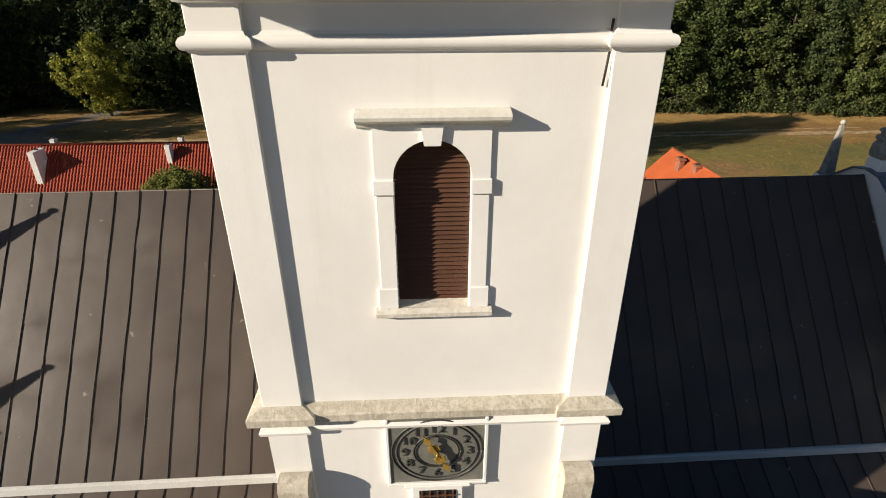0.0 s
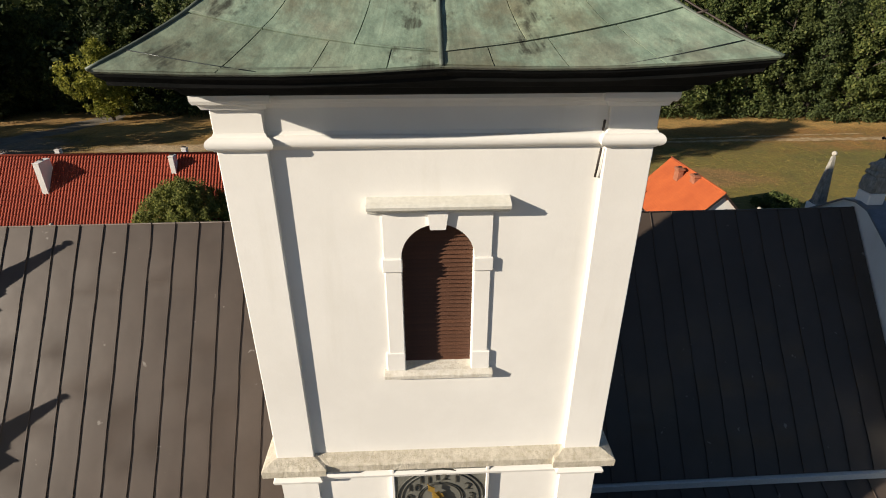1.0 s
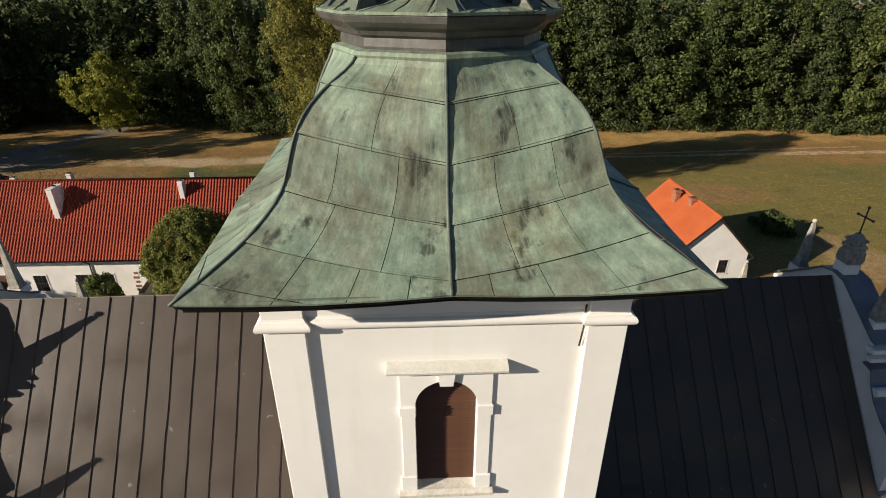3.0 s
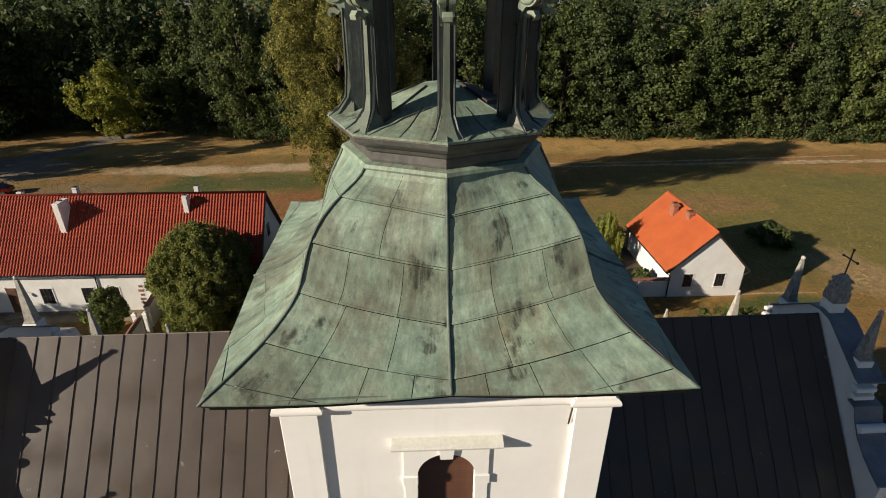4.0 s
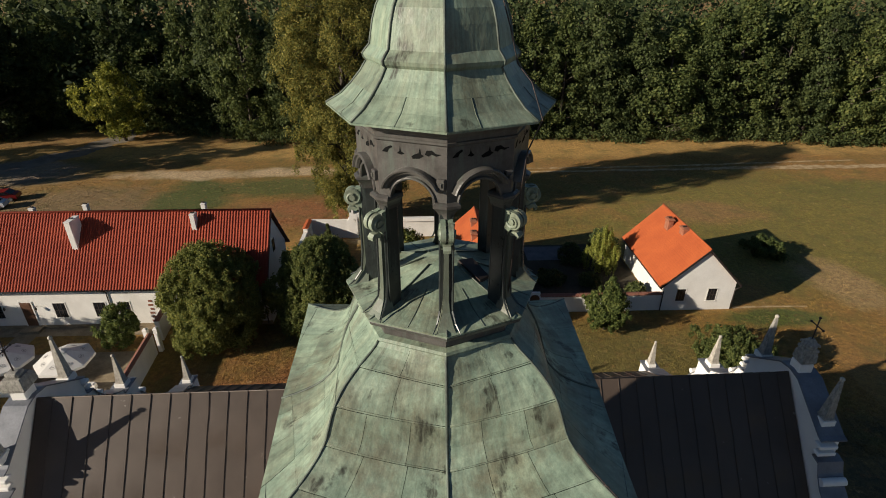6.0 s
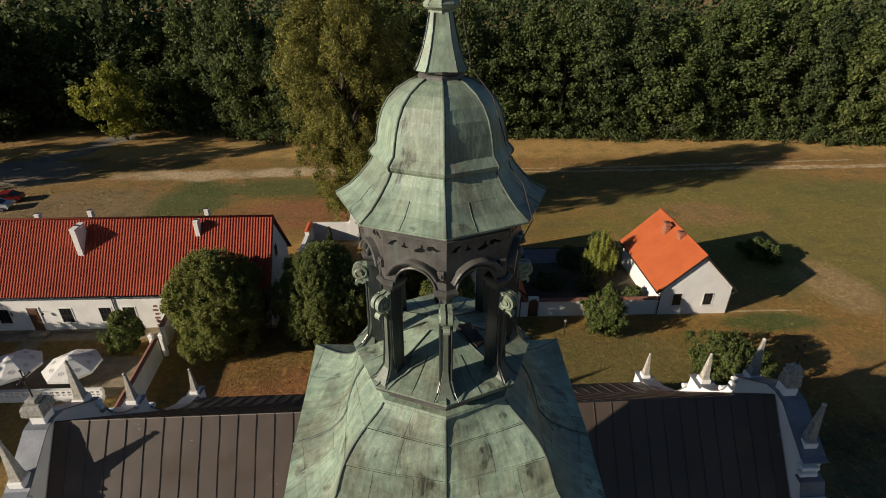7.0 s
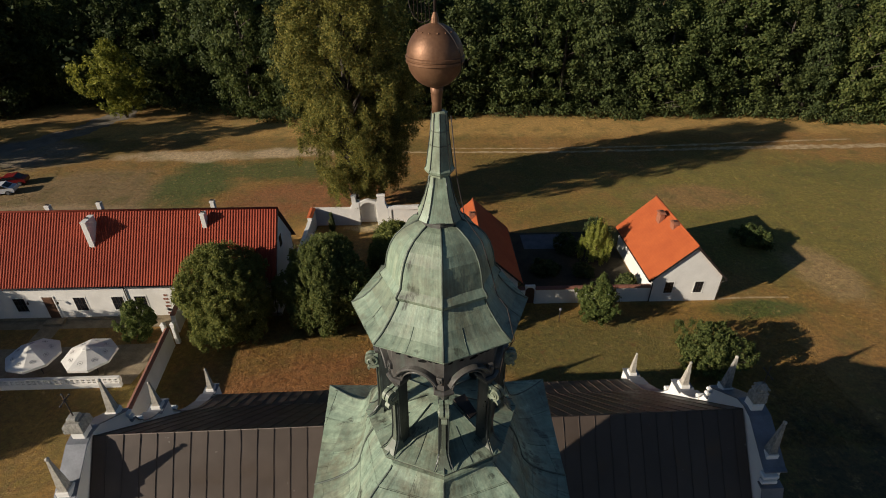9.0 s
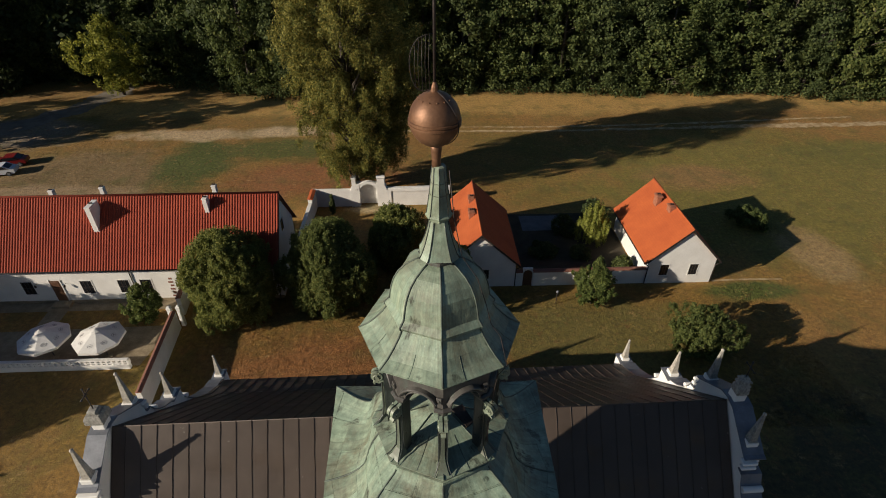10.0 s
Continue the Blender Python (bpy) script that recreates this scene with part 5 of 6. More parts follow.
for x0, x1, zt in ((-8.96, -8.39, 3.9), (-5.86, -4.82, 3.95)):
    prism("pier_cap", [(57.56, zt), (57.54, zt + 0.06), (57.60, zt + 0.10), (57.86, zt + 0.2), (58.12, zt + 0.10), (58.18, zt + 0.06), (58.16, zt)], "x", x0, x1, HOUSE_WHITE, gate)
gm = (GX0 + GX1) / 2
prism("gate_arch", [(GX0 + 0.004, 3.18), (GX0 + 0.004, GZS)] + arc(gm, GZS, (GX1 - GX0) / 2 - 0.004, 180, 0, 14)[1:-1] + [(GX1 - 0.004, GZS), (GX1 - 0.004, 3.18), (gm + 0.5, 3.42), (gm, 3.5), (gm - 0.5, 3.42)], "y", 57.65, 58.07, HOUSE_WHITE, gate)
block("gate_leaf", GX0 + 0.004, GX1 - 0.004, 58.42, 58.48, 0, 3.15, HOUSE_WHITE, gate)
garden_wall("boundary_wall", [(-13.95, 57.9), (-9.15, 57.9)], 2.35, "tall white plastered boundary wall", None, t=0.22)
rw = garden_wall("boundary_wall", [(-4.52, 57.9), (3.2, 58.1)], 2.5, "tall white plastered boundary wall with a sunk panel", None, t=0.22)
prism("panel_border", [(-4.50, 0), (-4.50, 2.46), (3.18, 2.46), (3.18, 0), (2.75, 0), (2.75, 2.12), (-4.12, 2.12), (-4.12, 0)], "y", 57.60, 57.78, HOUSE_WHITE, rw)
garden_wall("side_wall", [(-13.7, 55.2), (-13.7, 48.0)], 2.1, "plain white wall beside the long house", None, t=0.22)
garden_wall("side_wall", [(-13.7, 57.66), (-13.7, 55.2)], 2.45, "short white wall with an orange tiled coping", ORANGE, t=0.25)
garden_wall("sunken_wall", [(-22.1, 27.0), (-22.9, 36.2)], 2.0, "tall pale garden wall with a red brick coping", BRICK_CAP, t=0.20, over=0.03)
garden_wall("sunken_wall", [(-23.15, 38.0), (-23.4, 40.2)], 2.0, "tall pale garden wall with a red brick coping", BRICK_CAP, t=0.20, over=0.03)
for x, y in ((-23.35, 36.5), (-22.55, 36.6)):
    p = thing("gate_post", "white plastered gate post beside the garden wall", "post", (x, y, 0), "garden gate posts")
    block("shaft", -0.17, 0.17, -0.17, 0.17, 0, 2.2, HOUSE_WHITE, p)
    turned("post_cap", [(0.27, 2.2), (0.28, 2.27), (0.20, 2.36), (0.05, 2.40)], HOUSE_WHITE, p, n=4, turn=-45)

# pierced low wall of the terrace
pw = thing("pierced_wall", "low white terrace wall pierced with rows of small square holes", "wall", (-36.5, 31.5, 0))
block("wall_foot", 0, 11.3, -0.18, 0.18, 0, 0.55, HOUSE_WHITE, pw)
for zr in (0.72, 1.0):
    block("rail", 0, 11.3, -0.16, 0.16, zr - 0.04, zr + 0.05, HOUSE_WHITE, pw)
n = 26
for i in range(n + 1):
    block("pier", 11.3 * i / n - 0.09, 11.3 * i / n + 0.09, -0.15, 0.15, 0.55, 1.0, HOUSE_WHITE, pw, bevel=0.005)
make("terrace", [(-40, 31.7, 0.02), (-24.6, 31.7, 0.02), (-23.6, 36.6, 0.02), (-40, 36.2, 0.02)], [(0, 1, 2, 3)], PAVING)
tagged(bpy.data.objects["terrace"], "worn sandy stone terrace paving", "paving", kind="structure")
make("path", [(-36.2, 36.2, 0.03), (-34.4, 36.2, 0.03), (-34.4, 39.5, 0.03), (-36.2, 39.5, 0.03)], [(0, 1, 2, 3)], PAVING)
tagged(bpy.data.objects["path"], "paved path to the front door", "path", kind="structure")
make("house_apron", [(-75, 38.9, 0.025), (-24.0, 38.9, 0.025), (-24.0, 40.3, 0.025), (-75, 40.3, 0.025)], [(0, 1, 2, 3)], PAVING)
tagged(bpy.data.objects["house_apron"], "paved strip along the house wall", "paving", kind="structure")


def umbrella(x, y, turn, label):
    u = thing("parasol", label, "parasol", (x, y, 0), "terrace parasols", turn=turn)
    R, ze, zt = 2.05, 2.25, 3.05
    tube("pole", [(0, 0, 0), (0, 0, zt + 0.05)], 0.035, IRON, u)
    block("foot", -0.4, 0.4, -0.4, 0.4, 0.02, 0.10, PAVING, u)
    can = bmesh.new()
    add_loft(can, [[(r * math.cos(radians(45 * i)), r * math.sin(radians(45 * i)), z) for i in range(8)] for r, z in ((R, ze - 0.22), (R, ze), (R * 0.55, ze + 0.46 * (zt - ze)), (0.30, zt - 0.06), (0.02, zt))], cap=False)
    part("canopy", can, CANVAS, u, "white canvas canopy")
    cap = bmesh.new()
    add_loft(cap, [[(r * math.cos(radians(45 * i)), r * math.sin(radians(45 * i)), z) for i in range(8)] for r, z in ((0.42, zt - 0.06), (0.40, zt - 0.02), (0.02, zt + 0.12))], cap=False)
    part("vent_cap", cap, CANVAS, u)
    for i in range(8):
        a = radians(45 * i)
        tube("rib", [(0.1, 0, zt - 0.04), (R, 0, ze - 0.02)], 0.012, CANVAS_INK, u).matrix_basis = pose(0, 0, 0, 0, 0, 45 * i)
        b = radians(45 * i + 22.5)
        k = math.cos(radians(22.5))
        tilt = math.degrees(math.atan2(zt - ze, R * k))
        rg = bmesh.new()
        add_tube(rg, [(0.20 * math.cos(t), 0.15 * math.sin(t), 0) for t in [2 * math.pi * j / 16 for j in range(17)]], 0.016, 4)
        add_box(rg, -0.09, 0.09, -0.05, 0.05, -0.006, 0.006)
        pr = part("printed_mark", rg, CANVAS_INK, u, "plain grey printed mark")
        f = 0.70
        pr.matrix_basis = pose(f * R * k * math.cos(b), f * R * k * math.sin(b), ze + (1 - f) * (zt - ze) + 0.012, 0, 0, 45 * i + 22.5) @ pose(0, 0, 0, 0, tilt, 0) @ pose(0, 0, 0, 0, 0, 90)
    return u


umbrella(-32.4, 33.05, 10, "open white parasol with printed marks on the terrace")
umbrella(-27.8, 32.95, 22, "open white parasol with printed marks on the terrace")


def strip(name, pts, widths, mat, z, label, category, seed=1):
    """A track on the ground with uneven edges, through points."""
    rnd = random.Random(seed)
    fine = []
    for i in range(len(pts) - 1):
        p0, p1, p2, p3 = (np.array(pts[max(0, min(len(pts) - 1, i + k))], float) for k in (-1, 0, 1, 2))
        m = max(2, int(np.linalg.norm(p2 - p1) / 0.35))
        for k in range(m):
            u = k / m
            fine.append((0.5 * (2 * p1 + (p2 - p0) * u + (2 * p0 - 5 * p1 + 4 * p2 - p3) * u * u + (3 * p1 - p0 - 3 * p2 + p3) * u ** 3), widths[i] + (widths[i + 1] - widths[i]) * u))
    fine.append((np.array(pts[-1], float), widths[-1]))
    verts = []
    for i, (p, w) in enumerate(fine):
        d = fine[min(i + 1, len(fine) - 1)][0] - fine[max(i - 1, 0)][0]
        nrm = np.array((-d[1], d[0])) / np.linalg.norm(d)
        for s in (-1, 1):
            q = p + nrm * s * max(0.12, w * (0.75 + 0.5 * noise.noise((p[0] * 0.25, p[1] * 0.25, s * 3 + seed))) + min(0.3 + 0.15 * w, w) * (0.7 * noise.noise((p[0] * 1.3, p[1] * 1.3, s * 5 + seed)) + 0.35 * (rnd.random() - 0.5)))
            verts.append((q[0], q[1], z))
    faces = [(2 * i, 2 * i + 1, 2 * i + 3, 2 * i + 2) for i in range(len(fine) - 1)]
    ob = make(name, verts, faces, mat)
    return tagged(ob, label, category, kind="structure")


strip("track", [(-4, 81.6), (8, 81.2), (20, 80.9), (40, 81.3), (62, 82.0), (90, 82.2), (140, 84)], [0.25, 0.4, 0.45, 0.55, 1.0, 1.3, 1.4], SAND, 0.016, "pale sandy wheel track across the meadow", "track", 2)
strip("track", [(2, 83.2), (20, 82.6), (40, 83.1), (60, 84.4), (75, 85.2)], [0.2, 0.32, 0.35, 0.4, 0.3], SAND, 0.020, "pale sandy wheel track across the meadow", "track", 4)
strip("road", [(-95, 66), (-76, 78), (-66, 88), (-60, 98), (-58, 112)], [3.4, 3.4, 3.4, 3.6, 3.6], ASPHALT, 0.014, "grey road leading into the wood", "road", 3)
strip("trodden_path", [(29.6, 41.2), (33, 41.3), (37, 41.2)], [0.15, 0.2, 0.1], SAND, 0.016, "thin trodden path beside the house", "path", 9)


def grass_tufts(count, seed, region, lawn, h0, h1, label):
    """Short dry tufts, thicker in drifts; region: x0, x1, y0, y1."""
    rng = np.random.default_rng(seed)
    xs, ys = rng.uniform(region[0], region[1], count), rng.uniform(region[2], region[3], count)
    keep = []
    for x, y in zip(xs, ys):
        if not lawn and (y < 58 and x < 31 or y > 49 and y < 60 and x < -12):
            continue
        if -1 < y - 81.5 < 2 and rng.random() < 0.7 and x > -4:
            continue
        if y > 62 and abs((x + 76) * 0.66 - (y - 78)) < 5 and x < -60:
            continue
        if lawn and rng.random() < 0.8 or noise.noise((x * 0.22, y * 0.22, 3)) + 0.5 * noise.noise((x * 0.9, y * 0.9, 8)) > rng.uniform(-0.5, 0.35):
            keep.append((x, y))
    p = np.repeat(np.array(keep), 5, axis=0)
    k = len(p)
    a = rng.uniform(0, 6.283, k)
    h = rng.uniform(h0, h1, k)
    o = p + rng.normal(scale=0.10, size=(k, 2))
    side = np.stack((np.cos(a), np.sin(a)), 1) * rng.uniform(0.014, 0.034, k)[:, None]
    tip = o + rng.normal(scale=0.09, size=(k, 2))
    v = np.zeros((k, 3, 3))
    v[:, 0, :2], v[:, 1, :2], v[:, 2, :2], v[:, 2, 2] = o - side, o + side, tip, h
    me = bpy.data.meshes.new("grass_tufts")
    me.from_pydata(v.reshape(-1, 3), [], np.arange(3 * k).reshape(-1, 3).tolist())
    me.materials.append(GRASS)
    return tagged(new("grass_tufts", me), label, "grass", kind="stuff")


grass_tufts(70000, 5, (-78, 92, 36, 100), False, 0.04, 0.12, "short dry grass tufts over the meadow")
grass_tufts(34000, 6, (-21, 34, 23.5, 40.5), True, 0.03, 0.085, "coarse reddish grass of the courtyard lawn")
make("garden_bed", [(10.2, 41.8, 0.03), (22.2, 41.8, 0.03), (22.2, 55, 0.03), (10.2, 55, 0.03)], [(0, 1, 2, 3)], SOIL)
tagged(bpy.data.objects["garden_bed"], "dark planted garden bed behind the wall", "garden", kind="structure")
make("garden_paving", [(11.5, 51.2, 0.06), (16.2, 51.2, 0.06), (16.2, 54.5, 0.06), (11.5, 54.5, 0.06)], [(0, 1, 2, 3)], WATER)
tagged(bpy.data.objects["garden_paving"], "dull grey paved square in the garden", "paving", kind="structure")


def car(x, y, turn, paint, label):
    c = thing("parked_car", label, "car", (x, y, 0), "parked cars", turn=turn)
    bm = bmesh.new()
    side = [(-2.1, 0.35), (-2.15, 0.7), (-2.0, 0.92), (-1.1, 1.0), (-0.5, 1.42), (0.9, 1.46), (1.6, 1.05), (2.1, 0.95), (2.15, 0.45), (2.0, 0.3)]
    add_loft(bm, [[(px, y_, z) for px, z in side] for y_ in (-0.82, -0.86, 0.86, 0.82)])
    part("body", bm, paint, c)
    prism("side_glass", [(-0.95, 1.02), (-0.48, 1.36), (0.85, 1.40), (1.35, 1.06)], "y", -0.875, 0.875, GLASS, c)
    for f, b in (((-1.12, 1.0), (-0.52, 1.41)), ((1.58, 1.06), (0.92, 1.45))):
        make("windscreen", [(f[0], -0.7, f[1] + 0.012), (f[0], 0.7, f[1] + 0.012), (b[0], 0.62, b[1] + 0.012), (b[0], -0.62, b[1] + 0.012)], [(0, 1, 2, 3)], GLASS, c)
    for px in (-1.35, 1.35):
        for s in (-1, 1):
            wh = new("wheel")
            wh.parent = c
            bm = bmesh.new()
            bmesh.ops.create_cone(bm, cap_ends=True, segments=16, radius1=0.32, radius2=0.32, depth=0.2, matrix=pose(px, s * 0.80, 0.32, 90, 0, 0))
            part("tyre", bm, RUBBER, wh)
            bm = bmesh.new()
            bmesh.ops.create_cone(bm, cap_ends=True, segments=12, radius1=0.19, radius2=0.19, depth=0.22, matrix=pose(px, s * 0.80, 0.32, 90, 0, 0))
            part("rim", bm, FLASH, wh)
    for s in (-1, 1):
        block("headlight", -2.16, -2.08, s * 0.62 - 0.14, s * 0.62 + 0.14, 0.66, 0.78, FASCIA, c)
    return c


car(-58.9, 68.2, 12, CAR_WHITE, "white car parked on bare ground")
car(-59.2, 71.2, 12, CAR_RED, "red car parked on bare ground")
lp = thing("garden_lamp", "short grey garden lamp post in the grass", "lamp", (12.6, 38.2, 0))
tube("post", [(0, 0, 0), (0, 0, 1.5)], 0.04, IRON, lp)
turned("lamp_head", [(0.05, 1.45), (0.13, 1.5), (0.13, 1.62), (0.03, 1.72)], FLASH, lp, n=10)


# ---------------------------------------------------------------- trees
def leaf_cloud(name, blobs, per, size, mat, parent, seed, flat=0.0, aspect=1.6, stretch=(1, 1, 0.85), core=None, loose=0.75):
    """Leaves over the skin of many small clumps; blobs: (centre, radius)."""
    rng = np.random.default_rng(seed)
    cs, ns = [], []
    for c, r in blobs:
        d = rng.normal(size=(per, 3))
        d /= np.linalg.norm(d, axis=1)[:, None]
        rad = r * (0.35 + 0.9 * rng.random(per))[:, None]
        cs.append(np.array(c) + d * rad * np.array(stretch))
        out = np.zeros(3)
        if core is not None:
            out = np.array(c) - np.array(core)
            out /= np.linalg.norm(out) + 0.01
        ns.append(d * (0.5 if core is not None else 1.0) + 0.55 * out + rng.normal(scale=loose, size=(per, 3)) + np.array((0, 0, flat)))
    cs, ns = np.concatenate(cs), np.concatenate(ns)
    ns /= np.linalg.norm(ns, axis=1)[:, None]
    k = len(cs)
    t = np.cross(ns, rng.normal(size=(k, 3)))
    t /= np.linalg.norm(t, axis=1)[:, None]
    b = np.cross(ns, t)
    sz = (size * (0.6 + 0.8 * rng.random(k)))[:, None]
    v = np.empty((k, 4, 3))
    v[:, 0], v[:, 2] = cs - t * sz * aspect / 2, cs + t * sz * aspect / 2
    v[:, 1], v[:, 3] = cs - b * sz / 2 + ns * sz * 0.12, cs + b * sz / 2 + ns * sz * 0.12
    me = bpy.data.meshes.new(name)
    me.vertices.add(4 * k)
    me.vertices.foreach_set("co", v.reshape(-1))
    me.loops.add(4 * k)
    me.loops.foreach_set("vertex_index", np.arange(4 * k, dtype=np.int32))
    me.polygons.add(k)
    me.polygons.foreach_set("loop_start", np.arange(0, 4 * k, 4, dtype=np.int32))
    me.update(calc_edges=True)
    me.materials.append(mat)
    ob = new(name, me)
    if parent is not None:
        ob.parent = parent
    return ob


def crown_blobs(rng, n, prof, z0, z1, r0, r1, rough=0.16, fill=0.2):
    """Clumps of leaves over the skin of an uneven crown, with some inside; prof gives the radius at a height."""
    zs = np.linspace(z0, z1, 60)
    w = np.array([prof(z) + 0.25 for z in zs])
    cdf = np.cumsum(w) / w.sum()
    off = Vector(rng.normal(size=3) * 20)
    out = []
    for i in range(n):
        z = float(np.interp(rng.random(), cdf, zs))
        a = i * 2.39996 + 0.6 * rng.normal()
        d = Vector((math.cos(a), math.sin(a), 1.6 * (z - z0) / max(0.1, z1 - z0)))
        f = 0.86 + rough * 2.0 * noise.noise(d * 1.7 + off) + 0.05 * rng.normal()
        r = r0 + (r1 - r0) * rng.random()
        if rng.random() < fill:
            f *= 0.25 + 0.5 * rng.random()
        q = max(0.0, prof(z) * f - 0.35 * r)
        out.append(((q * math.cos(a), q * math.sin(a), max(z, r * 0.6)), r))
    return out


def egg(rx, zc, rz, taper=0.0, power=2.0):
    """Radius of an egg-shaped crown at a height."""
    def prof(z):
        u = (z - zc) / rz
        return rx * max(0.0, 1 - abs(u) ** power) ** (1 / power) * (1 - taper * (u * 0.5 + 0.5))
    return prof


def table(heights, radii):
    """Radius of a crown by a short table of heights."""
    return lambda z: float(np.interp(z, heights, radii))


def tree(name, label, prof, z0, z1, mat, seed, blobs=60, per=80, leaf=0.3, r0=0.6, r1=1.1, trunk=0.25, category="tree", group="", at=(0, 0, 0), rough=0.16, droop=0.85, fill=0.2, aspect=1.6, loose=0.75):
    rng = np.random.default_rng(seed)
    t = thing(name, label, category, at, group)
    bl = crown_blobs(rng, blobs, prof, z0, z1, r0, r1, rough, fill)
    bm = bmesh.new()
    top = z0 + 0.85 * (z1 - z0)
    add_tube(bm, [(0, 0, -0.1), (0.01 * z1 * rng.normal(), 0.02, top * 0.5), (0.1, -0.1, top)], [trunk, trunk * 0.75, trunk * 0.15], 8)
    for i in range(0, blobs, max(4, blobs // 40)):
        c, r = bl[i]
        zb = max(0.4, min(c[2] - 0.5 * math.hypot(c[0], c[1]), top * 0.9))
        add_tube(bm, [(0, 0, zb), (c[0] * 0.5, c[1] * 0.5, zb + (c[2] - zb) * 0.6), c], [trunk * 0.35, trunk * 0.2, 0.02], 5)
    part("trunk", bm, BARK, t, smooth=True)
    leaf_cloud("crown", bl, per, leaf, mat, t, seed + 1, stretch=(1, 1, droop), aspect=aspect, core=(0, 0, z0 + 0.45 * (z1 - z0)), loose=loose)
    return t


ROUND = [0.30, 0.85, 0.98, 1.0, 0.93, 0.74, 0.42, 0.03]


def round_tree(x, y, r, h, seed, label):
    prof = table([h * f for f in (0.02, 0.10, 0.25, 0.42, 0.60, 0.78, 0.92, 1.0)], [r * f for f in ROUND])
    tree("round_tree", label, prof, 0.3, h, LEAF_ROUND, seed, int(54 * r * h), 60, 0.085, 0.12, 0.30, 0.28, at=(x, y, 0), group="courtyard trees", rough=0.22, fill=0.28, aspect=2.6, droop=1.9, loose=1.2)


round_tree(-17.9, 38.0, 4.3, 9.3, 11, "dense round green tree on the lawn beside the long house")
round_tree(-9.2, 40.0, 4.75, 8.5, 12, "dense round green tree on the courtyard lawn")
round_tree(-2.9, 45.3, 3.4, 7.2, 13, "dense round green tree near the gateway")
round_tree(2.0, 38.2, 2.9, 7.3, 19, "dense round green tree standing before the gable of the small house")
tree("small_tree", "small green tree beside the terrace wall", egg(1.85, 2.0, 1.95, 0.2), 0.3, 3.9, LEAF_OLIVE, 14, 200, 60, 0.10, 0.13, 0.28, 0.12, at=(-26.1, 37.4, 0), rough=0.25, fill=0.3, aspect=2.2, droop=1.2)
tree("young_tree", "young conical green tree on the lawn before the garden wall", table([0.4, 1.2, 2.3, 3.5, 4.6, 5.4], [0.9, 1.6, 1.95, 1.3, 0.6, 0.05]), 0.5, 5.4, LEAF_OLIVE, 15, 330, 52, 0.10, 0.12, 0.26, 0.12, at=(16.1, 38.2, 0), rough=0.35, aspect=2.2, droop=1.5)
tree("spreading_shrub", "spreading green shrub beside the church", egg(2.75, 2.1, 2.0), 0.2, 4.1, LEAF_MID, 16, 560, 48, 0.085, 0.13, 0.30, 0.12, category="shrub", at=(23.9, 31.9, 0), rough=0.26, aspect=2.4, fill=0.35, droop=1.2)
tree("weeping_tree", "small weeping yellow-green tree in the garden", table([0.4, 1.5, 3.2, 4.4, 5.0], [1.55, 1.6, 1.35, 0.8, 0.1]), 0.6, 5.0, LEAF_WILLOW, 17, 210, 60, 0.07, 0.08, 0.17, 0.1, at=(18.9, 48.6, 0), droop=5.0, aspect=3.4, rough=0.5)
# dark leaves put the garden's shade into the shrubs' colour
for i, (x, y, r, h) in enumerate(((16.2, 50.6, 1.5, 1.1), (20.8, 51.8, 1.3, 1.0), (20.3, 53.5, 1.6, 1.3), (17.0, 46.0, 1.2, 0.5), (13.0, 46.6, 1.6, 0.5), (20.9, 43.6, 0.9, 0.7))):
    tree("garden_shrub", "green garden shrub behind the wall, darkened for shade", egg(r, h, h), 0.1, 2 * h, LEAF_DARK, 30 + i, 36, 90, 0.14, 0.28, 0.5, 0.07, category="shrub", at=(x, y, 0), group="garden shrubs")
tree("spreading_shrub", "low green shrub standing in the shade of the house", egg(2.3, 1.0, 1.2), 0.1, 2.3, LEAF_MID, 45, 60, 90, 0.16, 0.3, 0.55, 0.1, category="shrub", at=(38.4, 51.6, 0), rough=0.3)
tree("columnar_shrub", "slim dark evergreen shrub before the boundary wall", table([0.1, 0.8, 2.0, 2.6], [0.22, 0.34, 0.22, 0.04]), 0.1, 2.6, LEAF_DARK, 46, 60, 120, 0.08, 0.12, 0.2, 0.05, category="shrub", at=(-11.3, 56.0, 0), rough=0.05)


